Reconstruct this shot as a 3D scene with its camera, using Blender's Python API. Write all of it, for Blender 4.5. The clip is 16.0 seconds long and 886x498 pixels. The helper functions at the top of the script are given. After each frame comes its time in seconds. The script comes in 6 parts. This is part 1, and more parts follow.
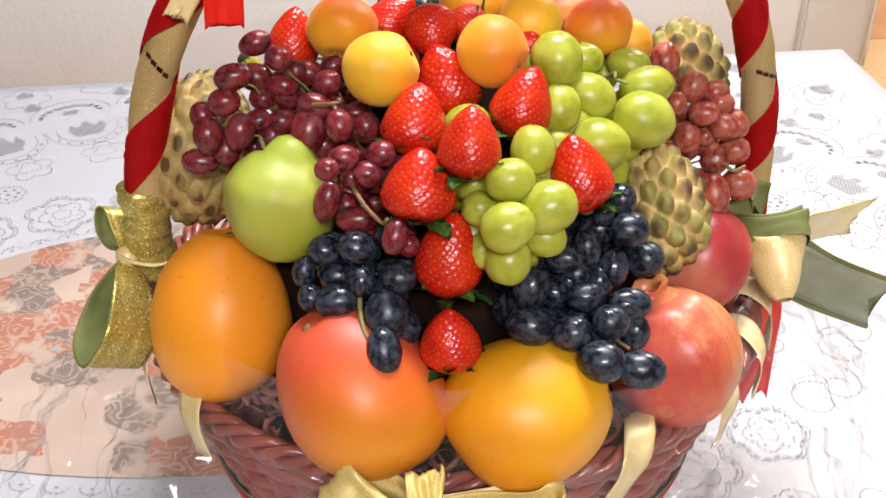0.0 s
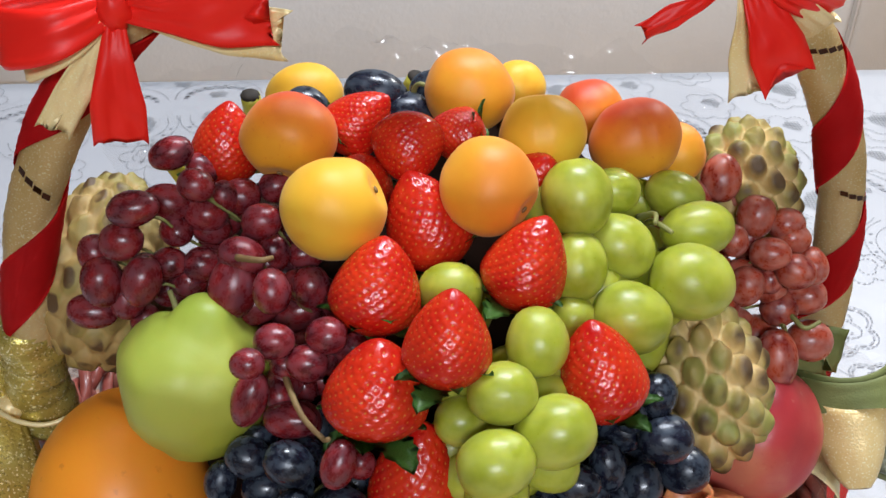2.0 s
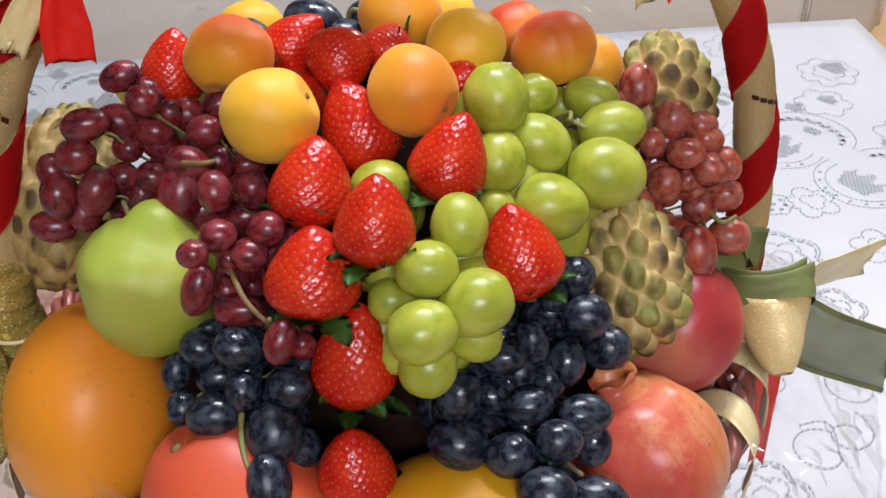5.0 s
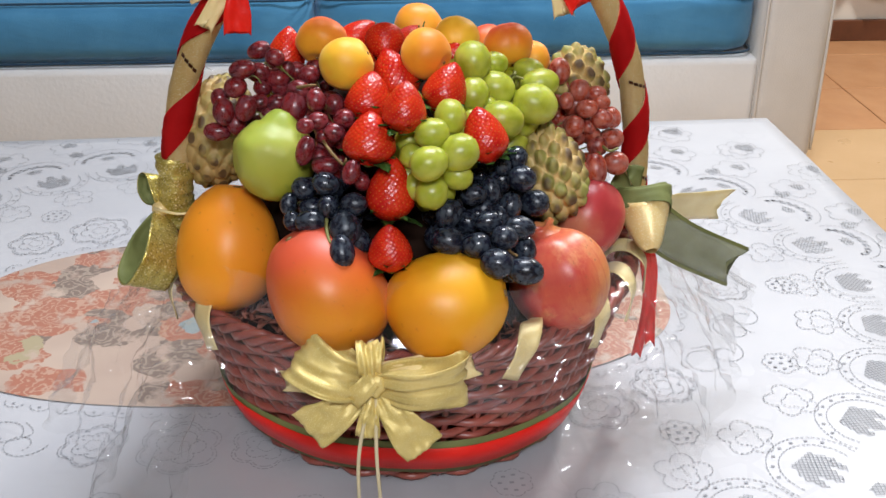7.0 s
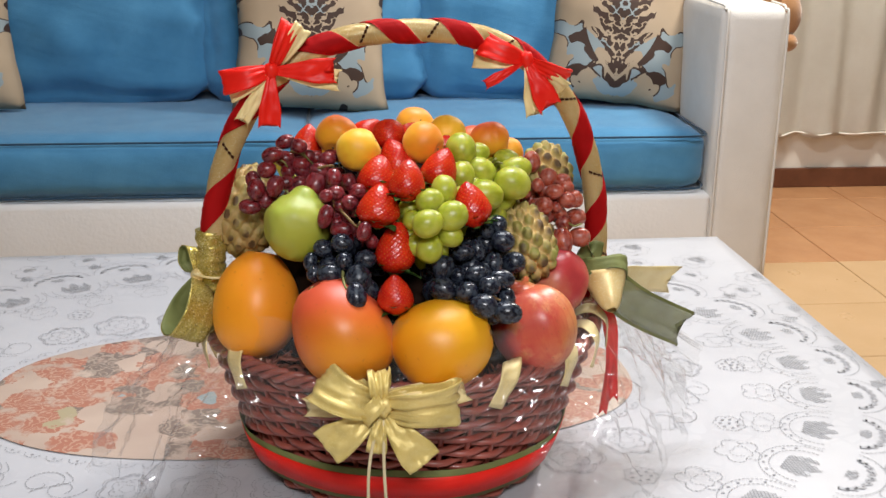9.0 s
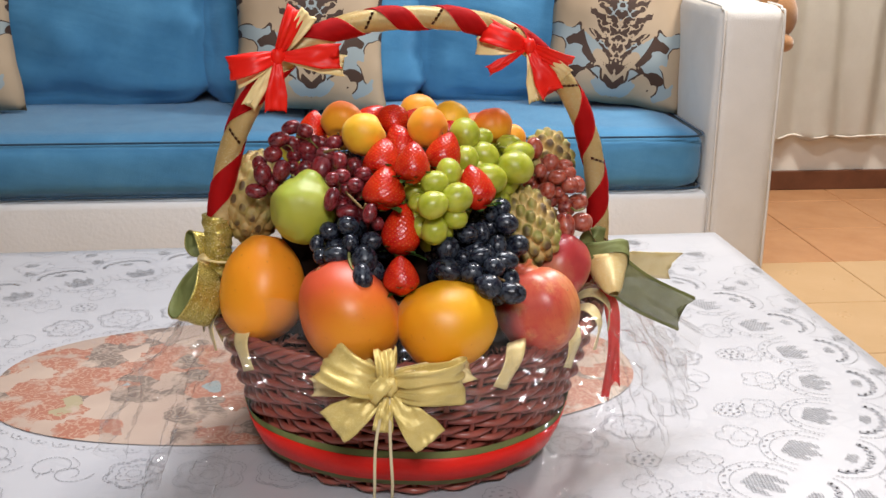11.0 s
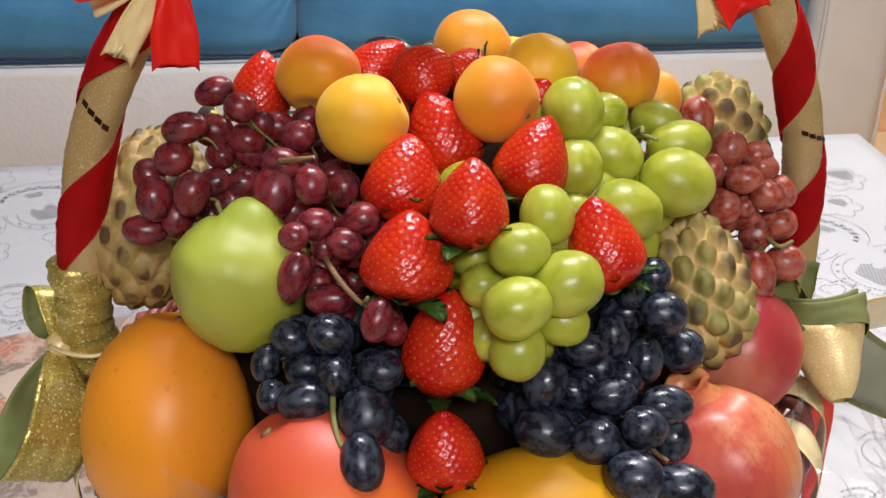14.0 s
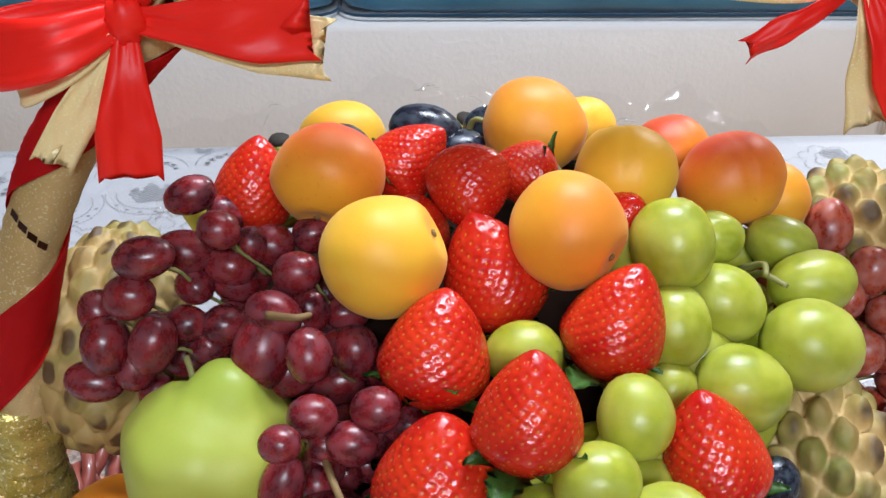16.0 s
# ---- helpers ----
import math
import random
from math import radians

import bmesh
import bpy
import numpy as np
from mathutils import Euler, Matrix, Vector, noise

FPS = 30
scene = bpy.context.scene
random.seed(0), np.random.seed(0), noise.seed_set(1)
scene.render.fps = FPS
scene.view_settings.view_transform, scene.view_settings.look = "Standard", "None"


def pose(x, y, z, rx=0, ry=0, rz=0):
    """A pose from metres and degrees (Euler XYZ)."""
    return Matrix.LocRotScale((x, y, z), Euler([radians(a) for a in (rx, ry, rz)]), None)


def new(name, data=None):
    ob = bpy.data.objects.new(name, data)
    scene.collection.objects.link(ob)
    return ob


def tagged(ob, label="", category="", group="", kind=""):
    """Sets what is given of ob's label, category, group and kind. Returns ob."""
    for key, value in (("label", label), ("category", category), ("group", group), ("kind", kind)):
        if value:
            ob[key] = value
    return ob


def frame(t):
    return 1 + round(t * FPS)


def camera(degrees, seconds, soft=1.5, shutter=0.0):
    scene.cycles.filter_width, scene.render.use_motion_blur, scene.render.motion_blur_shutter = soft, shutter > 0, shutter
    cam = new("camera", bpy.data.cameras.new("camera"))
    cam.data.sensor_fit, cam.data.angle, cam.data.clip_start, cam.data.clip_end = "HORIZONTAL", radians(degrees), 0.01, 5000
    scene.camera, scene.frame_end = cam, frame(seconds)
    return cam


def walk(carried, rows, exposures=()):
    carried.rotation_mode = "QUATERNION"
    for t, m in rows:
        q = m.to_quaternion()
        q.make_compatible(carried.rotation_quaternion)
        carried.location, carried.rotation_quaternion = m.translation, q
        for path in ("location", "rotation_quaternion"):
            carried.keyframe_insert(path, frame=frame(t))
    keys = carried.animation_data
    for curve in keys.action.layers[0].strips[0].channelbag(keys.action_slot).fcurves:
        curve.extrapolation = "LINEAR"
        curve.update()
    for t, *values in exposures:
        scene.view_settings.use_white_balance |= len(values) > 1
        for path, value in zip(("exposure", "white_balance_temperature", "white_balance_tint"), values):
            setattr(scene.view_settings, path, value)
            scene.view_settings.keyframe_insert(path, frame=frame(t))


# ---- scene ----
cam = camera(44.17, 16.0)
# seconds, eye in metres, turn in degrees
ROWS = [
    (0.0, 0.0072, -0.0075, 1.2143, 56.89, 0.14, 0.99),
    (0.5, 0.0200, 0.0648, 1.2132, 55.54, -0.41, 2.19),
    (1.0, 0.0321, 0.1260, 1.2095, 55.21, -0.68, 3.00),
    (1.5, 0.0332, 0.1845, 1.2072, 54.62, -0.71, 3.20),
    (2.0, 0.0239, 0.2398, 1.2130, 54.02, -1.11, 2.97),
    (2.5, 0.0248, 0.2735, 1.2114, 54.13, -1.15, 2.80),
    (3.0, 0.0383, 0.3074, 1.2246, 54.50, -1.27, 2.40),
    (3.5, 0.0743, 0.3083, 1.2339, 54.72, -1.11, 2.00),
    (4.0, 0.1057, 0.2722, 1.2167, 54.67, -0.63, 0.71),
    (4.5, 0.0826, 0.2215, 1.1837, 55.15, -0.92, -1.35),
    (5.0, 0.0598, 0.1722, 1.1972, 53.81, 0.63, 1.21),
    (7.5, 0.0816, -0.4503, 1.2266, 66.67, -0.36, 1.76),
    (8.0, 0.0693, -0.5146, 1.2201, 69.43, -0.37, 0.43),
    (10.5, 0.0541, -0.6334, 1.1803, 72.67, -0.48, 0.39),
    (11.0, 0.0494, -0.6181, 1.1728, 72.53, -0.41, 0.15),
    (11.5, 0.0477, -0.4637, 1.1422, 71.86, -0.75, -0.10),
    (12.0, 0.0721, -0.3033, 1.1219, 70.08, -0.66, 0.80),
    (12.5, 0.0668, -0.2136, 1.1336, 67.51, -0.54, 0.96),
    (13.0, 0.0148, -0.0971, 1.1442, 65.15, -0.88, -0.46),
    (13.5, -0.0077, 0.0081, 1.1446, 63.67, -0.55, -0.56),
    (14.0, 0.0043, 0.1029, 1.1340, 62.11, -0.25, 0.75),
    (14.5, 0.0085, 0.1644, 1.1383, 60.23, -0.65, 1.90),
    (15.0, 0.0054, 0.2222, 1.1450, 59.32, -0.43, 3.03),
    (15.5, -0.0021, 0.2665, 1.1491, 59.11, -0.79, 3.13),
    (16.0, -0.0015, 0.3070, 1.1495, 58.30, -0.55, 3.63),
]
EXPOSURES = [(0.0, 0.34, 6500, 14), (0.5, 0.06, 6400, 13), (1.5, -0.14, 6000, 10), (2.5, -0.12, 5750, 8), (3.5, -0.14, 5700, 7), (4.0, -0.42, 5800, 9), (4.5, -0.30, 5900, 10), (5.0, -0.16, 6000, 12),
             (7.5, 0.0, 6150, 9), (8.0, 0.0, 6250, 9), (11.0, 0.04, 6450, 12), (12.0, 0.0, 6350, 12), (13.5, -0.10, 6450, 14), (14.5, -0.04, 6250, 12), (16.0, 0.02, 5700, 9)]
walk(cam, [(t, pose(x, y, z, rx, ry, rz)) for t, x, y, z, rx, ry, rz in ROWS], EXPOSURES)

# ---- light ----
TURN = 5.6                       # the room stands turned by this against the basket
ROOM = pose(0, 0, 0, 0, 0, TURN)
world = bpy.data.worlds.new("world")
scene.world = world
world.use_nodes = True
world.node_tree.nodes["Background"].inputs[0].default_value = (0.9, 0.95, 1.0, 1)
world.node_tree.nodes["Background"].inputs[1].default_value = 0.3


def area_lamp(name, m, size, power, colour):
    lamp = bpy.data.lights.new(name, "AREA")
    lamp.shape, lamp.size, lamp.size_y, lamp.energy, lamp.color = "RECTANGLE", size[0], size[1], power, colour
    ob = new(name, lamp)
    ob.matrix_world = m
    return ob


area_lamp("ceiling_lamp", ROOM @ pose(0.3, 1.25, 2.6), (0.9, 0.32), 48, (0.97, 0.98, 1.0))
# added front fill without a known source, for faces turned to the camera
area_lamp("ceiling_lamp", ROOM @ pose(0.1, -1.7, 2.6), (1.0, 0.4), 84, (0.98, 0.98, 1.0))
# added to brighten the curtain and sofa arm; no lamp is known there
area_lamp("ceiling_lamp", ROOM @ pose(1.75, 2.75, 2.6), (0.4, 0.4), 66, (1.0, 0.95, 0.86))


# ---- materials ----
def mat_new(name, colour, rough=0.5, metal=0.0, spec=0.5, sss=0.0, coat=0.0):
    m = bpy.data.materials.new(name)
    m.use_nodes = True
    b = m.node_tree.nodes["Principled BSDF"]
    b.inputs["Base Color"].default_value = (*colour, 1)
    b.inputs["Roughness"].default_value = rough
    b.inputs["Metallic"].default_value = metal
    b.inputs["Specular IOR Level"].default_value = spec
    if sss:
        b.inputs["Subsurface Weight"].default_value = sss
        b.inputs["Subsurface Radius"].default_value = (0.012, 0.006, 0.003)
        b.inputs["Subsurface Scale"].default_value = 0.4
    if coat:
        b.inputs["Coat Weight"].default_value = coat
        b.inputs["Coat Roughness"].default_value = 0.15
    return m


class Nodes:
    """Short forms for building a node tree."""

    def __init__(self, m):
        self.m, self.t = m, m.node_tree
        self.b = self.t.nodes["Principled BSDF"]

    def n(self, kind, **values):
        node = self.t.nodes.new(kind)
        for k, v in values.items():
            if k == "op":
                node.operation = v
            elif k == "feature":
                node.feature = v
            else:
                self.set(node.inputs[k.replace("_", " ")], v)
        return node

    def set(self, socket, v):
        if hasattr(v, "is_linked"):
            self.t.links.new(v, socket)
        else:
            socket.default_value = v

    def math(self, op, a, b=0.0):
        node = self.t.nodes.new("ShaderNodeMath")
        node.operation = op
        self.set(node.inputs[0], a)
        self.set(node.inputs[1], b)
        return node.outputs[0]

    def coords(self, which="Object"):
        return self.t.nodes.new("ShaderNodeTexCoord").outputs[which]

    def noise(self, scale, detail=3.0, vec=None, rough=0.5):
        node = self.n("ShaderNodeTexNoise", Scale=scale, Detail=detail, Roughness=rough)
        self.set(node.inputs["Vector"], vec if vec is not None else self.coords())
        return node.outputs["Fac"]

    def ramp(self, fac, stops):
        node = self.t.nodes.new("ShaderNodeValToRGB")
        self.set(node.inputs[0], fac)
        e = node.color_ramp.elements
        while len(e) < len(stops):
            e.new(0.5)
        for el, (p, c) in zip(e, stops):
            el.position, el.color = p, (*c, 1) if len(c) == 3 else c
        return node.outputs[0]

    def grey(self, fac, lo, hi):
        return self.ramp(fac, [(lo, (0, 0, 0)), (hi, (1, 1, 1))])

    def mix(self, fac, a, b, mode="MIX"):
        node = self.t.nodes.new("ShaderNodeMix")
        node.data_type, node.blend_type = "RGBA", mode
        self.set(node.inputs[0], fac)
        for s, v in ((node.inputs[6], a), (node.inputs[7], b)):
            self.set(s, v if hasattr(v, "is_linked") else (*v, 1))
        return node.outputs[2]

    def colour(self, c):
        self.set(self.b.inputs["Base Color"], c)
        return self

    def rough(self, v):
        self.set(self.b.inputs["Roughness"], v)
        return self

    def bump(self, height, strength=0.3, dist=0.002):
        node = self.n("ShaderNodeBump", Strength=strength, Distance=dist, Height=height)
        self.set(self.b.inputs["Normal"], node.outputs[0])
        return self

    def random(self):
        return self.t.nodes.new("ShaderNodeObjectInfo").outputs["Random"]

    def split(self, vec):
        node = self.t.nodes.new("ShaderNodeSeparateXYZ")
        self.set(node.inputs[0], vec)
        return node.outputs

    def join(self, x, y, z=0.0):
        node = self.t.nodes.new("ShaderNodeCombineXYZ")
        for s, v in zip(node.inputs, (x, y, z)):
            self.set(s, v)
        return node.outputs[0]


def fruit_mat(name, low, high, rough, fleck, scale=60, sss=0.1, spec=0.5, bloom=None, flecks=0.62, bloom_size=2.0):
    """A fruit's skin: two tones by soft noise, small flecks, an uneven gloss, and a dull bloom where it has one."""
    m = mat_new(name, low, rough, spec=spec, sss=sss)
    k = Nodes(m)
    pos = k.coords()
    spread = k.n("ShaderNodeVectorMath", op="ADD")
    k.set(spread.inputs[0], pos)
    k.set(spread.inputs[1], k.random())
    v = spread.outputs[0]
    c = k.mix(k.grey(k.noise(scale * 0.35, 2, v), 0.35, 0.65), low, high)
    c = k.mix(k.math("MULTIPLY", k.random(), 0.4), c, high)
    c = k.mix(k.math("MULTIPLY", k.grey(k.noise(scale * 12, 2, v), flecks, flecks + 0.1), 0.45), c, fleck)
    r = k.math("ADD", k.math("MULTIPLY", k.noise(scale * 2, 3, v), 0.18), rough - 0.09)
    if bloom:
        f = k.math("MULTIPLY", k.grey(k.noise(bloom_size, 2, v, 0.5), 0.40, 0.70), bloom[3])
        c = k.mix(f, c, bloom[:3])
        r = k.math("ADD", r, k.math("MULTIPLY", f, 0.35))
    k.colour(c).rough(r).bump(k.noise(scale * 5, 2, v), 0.06, 0.0006)
    return m


M = {}
M["grape_green"] = fruit_mat("grape_green", scale=4, low=(0.29, 0.33, 0.014), high=(0.47, 0.49, 0.055), rough=0.31, fleck=(0.26, 0.24, 0.04), sss=0.8, flecks=0.76, bloom=(0.48, 0.52, 0.14, 0.3))
M["grape_red"] = fruit_mat("grape_red", scale=4, low=(0.060, 0.005, 0.010), high=(0.24, 0.016, 0.018), rough=0.26, fleck=(0.20, 0.06, 0.05), sss=0.25, bloom=(0.32, 0.16, 0.20, 0.24), flecks=0.78)
M["grape_rose"] = fruit_mat("grape_rose", scale=4, low=(0.19, 0.014, 0.012), high=(0.46, 0.09, 0.04), rough=0.28, fleck=(0.40, 0.20, 0.12), sss=0.4, flecks=0.78, bloom=(0.52, 0.30, 0.26, 0.42))
for name_, radius_ in (("grape_green", (0.010, 0.012, 0.003)), ("grape_red", (0.010, 0.003, 0.003)), ("grape_rose", (0.012, 0.005, 0.004))):
    flesh_ = M[name_].node_tree.nodes["Principled BSDF"].inputs
    flesh_["Subsurface Radius"].default_value = radius_
    flesh_["Subsurface Scale"].default_value = 0.9
M["grape_black"] = fruit_mat("grape_black", scale=4, low=(0.004, 0.005, 0.010), high=(0.010, 0.010, 0.022), rough=0.2, fleck=(0.06, 0.08, 0.12), sss=0.0, bloom=(0.075, 0.098, 0.125, 0.62), bloom_size=2.4)


def toned(name, tones, rough, axis, noise_amount=0.5, spots=None, bump=0.06, sss=0.12, spread=(0.25, 0.75), scale=14, spec=0.45, unit=1.0, spot_weight=0.55):
    """A skin whose tone runs across the fruit along one of its own axes, broken by noise."""
    m = mat_new(name, tones[0], rough, sss=sss, spec=spec)
    k = Nodes(m)
    g = k.n("ShaderNodeVectorMath", op="DOT_PRODUCT")
    k.set(g.inputs[0], k.coords("Generated"))
    g.inputs[1].default_value = axis
    f = k.math("ADD", g.outputs["Value"], k.math("MULTIPLY", k.math("SUBTRACT", k.noise(scale * unit, 4), 0.5), noise_amount))
    f = k.math("DIVIDE", k.math("SUBTRACT", f, spread[0]), spread[1] - spread[0])
    c = k.ramp(f, [(i / (len(tones) - 1), c) for i, c in enumerate(tones)])
    c = k.mix(k.math("MULTIPLY", k.grey(k.noise(420 * unit, 2), 0.62, 0.75), 0.25), c, tones[-1])
    if spots:
        c = k.mix(k.math("MULTIPLY", k.grey(k.noise(spots[3] * unit, 3), 0.66, 0.74), spot_weight), c, spots[:3])
    k.colour(c).bump(k.noise(260 * unit, 3), bump, 0.001)
    k.rough(k.math("ADD", k.math("MULTIPLY", k.noise(30 * unit, 3), 0.15), rough - 0.07))
    return m


M["apricot_yellow"] = toned("apricot_yellow", [(0.84, 0.37, 0.012), (0.88, 0.52, 0.03), (0.88, 0.46, 0.022)], 0.48, (0.2, 0.3, 0.6), 0.6, scale=50, unit=0.03, sss=0.04)
M["apricot_orange"] = toned("apricot_orange", [(0.86, 0.42, 0.02), (0.84, 0.34, 0.016), (0.80, 0.26, 0.016)], 0.48, (0.2, 0.2, 0.7), 0.5, scale=50, unit=0.03, sss=0.04)
M["apricot_blush"] = toned("apricot_blush", [(0.84, 0.35, 0.015), (0.80, 0.22, 0.012), (0.60, 0.06, 0.008)], 0.48, (0.0, 0.0, -0.9), 0.35, spread=(-0.75, -0.12), scale=50, unit=0.03, sss=0.04)
for tone_ in ("yellow", "orange", "blush"):
    fuzz_ = M["apricot_" + tone_].node_tree.nodes["Principled BSDF"].inputs
    fuzz_["Sheen Weight"].default_value = 0.15
    fuzz_["Sheen Tint"].default_value = (1.0, 0.85, 0.6, 1)
M["mango_orange"] = toned("mango_orange", [(0.94, 0.37, 0.012), (0.92, 0.33, 0.012), (0.86, 0.27, 0.03)], 0.41, (-0.5, 0.0, 0.5), 0.5, spread=(-0.6, 0.6), spots=(0.46, 0.12, 0.02, 130), spot_weight=0.34)
M["mango_red"] = toned("mango_red", [(0.74, 0.27, 0.015), (0.70, 0.16, 0.02), (0.66, 0.10, 0.035), (0.60, 0.085, 0.04)], 0.41, (0.45, 0.0, 0.65), 0.25, spread=(0.28, 0.85), spots=(0.46, 0.12, 0.02, 130), spot_weight=0.34)
M["mango_yellow"] = toned("mango_yellow", [(0.78, 0.30, 0.008), (0.82, 0.38, 0.010), (0.82, 0.40, 0.012)], 0.41, (0.3, 0.0, 0.6), 0.3, spots=(0.46, 0.12, 0.02, 130), spot_weight=0.34)
M["pomegranate"] = toned("pomegranate", [(0.68, 0.30, 0.09), (0.64, 0.20, 0.075), (0.57, 0.11, 0.06), (0.48, 0.04, 0.045)], 0.34, (0.8, -0.1, 0.25), 1.2, spots=(0.34, 0.12, 0.05, 70), spread=(0.05, 1.0), scale=22)
k_ = Nodes(M["pomegranate"])
base_ = k_.b.inputs["Base Color"].links[0].from_socket
px_, py_, pz_ = k_.split(k_.coords())
streak_ = k_.noise(1.0, 4, k_.join(k_.math("MULTIPLY", px_, 170.0), k_.math("MULTIPLY", py_, 170.0), k_.math("MULTIPLY", pz_, 26.0)), 0.65)
blot_ = k_.grey(k_.noise(38, 5, None, 0.65), 0.50, 0.66)
skin_ = k_.mix(k_.math("MULTIPLY", blot_, 0.55), base_, (0.74, 0.36, 0.16))
skin_ = k_.mix(k_.math("MULTIPLY", k_.grey(streak_, 0.48, 0.68), 0.42), skin_, (0.50, 0.035, 0.035))
k_.colour(k_.mix(k_.math("MULTIPLY", k_.grey(k_.noise(150, 4), 0.66, 0.72), 0.6), skin_, (0.20, 0.07, 0.03)))
M["pomegranate_dark"] = toned("pomegranate_dark", [(0.58, 0.22, 0.12), (0.46, 0.05, 0.05), (0.34, 0.018, 0.028)], 0.36, (0.2, 0.2, 0.6), 1.1, spots=(0.55, 0.3, 0.2, 90))
M["guava"] = toned("guava", [(0.38, 0.38, 0.035), (0.42, 0.45, 0.065), (0.30, 0.40, 0.04)], 0.44, (0.1, 0.1, 0.8), 0.5, spots=(0.24, 0.30, 0.05, 60), spread=(0.2, 1.0))
M["leaf"] = fruit_mat("leaf", (0.035, 0.10, 0.012), (0.08, 0.19, 0.03), 0.45, (0.14, 0.22, 0.05), scale=120, sss=0)
M["stem"] = fruit_mat("stem", (0.16, 0.085, 0.03), (0.26, 0.17, 0.06), 0.7, (0.08, 0.04, 0.02), scale=150, sss=0)
M["stem_green"] = fruit_mat("stem_green", (0.20, 0.19, 0.05), (0.30, 0.30, 0.10), 0.6, (0.09, 0.05, 0.02), scale=150, sss=0)
M["banana"] = fruit_mat("banana", (0.42, 0.42, 0.03), (0.58, 0.50, 0.06), 0.45, (0.1, 0.06, 0.02), scale=80, sss=0.05)
M["banana_tip"] = fruit_mat("banana_tip", (0.02, 0.016, 0.012), (0.04, 0.03, 0.02), 0.8, (0.01, 0.01, 0.01), sss=0)


def strawberry_mat():
    m = mat_new("strawberry", (0.5, 0.006, 0.006), 0.2, sss=0.04, spec=0.5)
    k = Nodes(m)
    at = k.t.nodes.new("ShaderNodeAttribute")
    at.attribute_name = "seed"
    f = at.outputs["Fac"]
    c = k.mix(k.grey(k.noise(3.0, 3), 0.3, 0.7), (0.47, 0.007, 0.004), (0.66, 0.036, 0.007))
    c = k.mix(k.grey(f, 0.25, 0.7), c, (0.58, 0.17, 0.03))
    k.colour(c).rough(k.math("ADD", 0.17, k.math("MULTIPLY", k.noise(25, 2), 0.15)))
    k.bump(k.noise(30, 2), 0.05, 0.01)
    return m


M["strawberry"] = strawberry_mat()


def custard_mat(name, seam, greenish, tan, dark, lo, hi):
    """The skin's seams, its knobs in two tones, and the dark middles that some of them have."""
    m = mat_new(name, tan, 0.58, sss=0.05)
    k = Nodes(m)
    at = k.t.nodes.new("ShaderNodeAttribute")
    at.attribute_name = "knob"
    f = k.math("ADD", at.outputs["Fac"], k.math("MULTIPLY", k.math("SUBTRACT", k.noise(70, 3), 0.5), 0.30))
    tone = k.mix(k.grey(k.noise(24, 3), 0.40, 0.62), greenish, tan)
    c = k.mix(k.grey(f, 0.10, 0.50), seam, tone)
    tip = k.math("MULTIPLY", k.grey(f, lo, hi), k.grey(k.noise(40, 2), 0.40, 0.54))
    c = k.mix(k.math("MULTIPLY", tip, 0.9), c, dark)
    k.colour(c).bump(k.noise(200, 4), 0.35, 0.0015)
    return m


M["custard"] = custard_mat("custard_apple", (0.64, 0.47, 0.20), (0.30, 0.29, 0.065), (0.44, 0.29, 0.09), (0.07, 0.036, 0.016), 0.45, 0.85)
M["custard_tan"] = custard_mat("custard_apple_tan", (0.42, 0.29, 0.10), (0.30, 0.24, 0.06), (0.36, 0.23, 0.075), (0.08, 0.04, 0.016), 0.68, 0.80)


def cane_mat():
    m = mat_new("cane", (0.16, 0.035, 0.022), 0.38, spec=0.5, coat=0.3)
    k = Nodes(m)
    c = k.mix(k.grey(k.noise(35, 4), 0.3, 0.7), (0.18, 0.034, 0.025), (0.37, 0.088, 0.062))
    c = k.mix(k.math("MULTIPLY", k.random(), 0.4), c, (0.34, 0.095, 0.062))
    k.colour(c).bump(k.noise(180, 3), 0.25, 0.001)
    return m


M["cane"] = cane_mat()


def cloth_mat(name, low, high, rough, metal=0.0, weave=900, bump=0.25, glitter=None, spec=0.4, sheen=0.0):
    m = mat_new(name, low, rough, metal, spec)
    k = Nodes(m)
    c = k.mix(k.grey(k.noise(28, 4), 0.3, 0.7), low, high)
    fine = k.noise(weave, 2)
    if glitter:
        c = k.mix(k.grey(k.noise(weave * 1.3, 1), 0.60, 0.70), c, glitter)
    k.colour(c).bump(fine, bump, 0.0006)
    k.rough(k.math("ADD", rough - 0.12, k.math("MULTIPLY", fine, 0.24)))
    if sheen:
        k.b.inputs["Sheen Weight"].default_value = sheen
    return m


M["gold_cloth"] = cloth_mat("gold_cloth", (0.78, 0.57, 0.22), (0.92, 0.73, 0.36), 0.33, 0.1, weave=600, bump=0.5, glitter=(0.98, 0.9, 0.6))
M["gold_glitter"] = cloth_mat("gold_glitter", (0.40, 0.31, 0.055), (0.62, 0.50, 0.13), 0.30, 0.5, weave=420, bump=0.8, glitter=(1.0, 0.92, 0.55))
M["gold_pale"] = cloth_mat("gold_pale", (0.80, 0.63, 0.27), (0.92, 0.77, 0.42), 0.35, 0.1, weave=700, bump=0.45, glitter=(0.9, 0.82, 0.5))
M["gold_bow"] = cloth_mat("gold_bow", (0.60, 0.46, 0.13), (0.74, 0.58, 0.21), 0.40, 0.2, weave=1000, bump=0.4, glitter=(0.9, 0.8, 0.42))
M["red_satin"] = cloth_mat("red_satin", (0.78, 0.012, 0.006), (0.86, 0.020, 0.010), 0.42, 0.0, weave=1600, bump=0.08, spec=0.3)
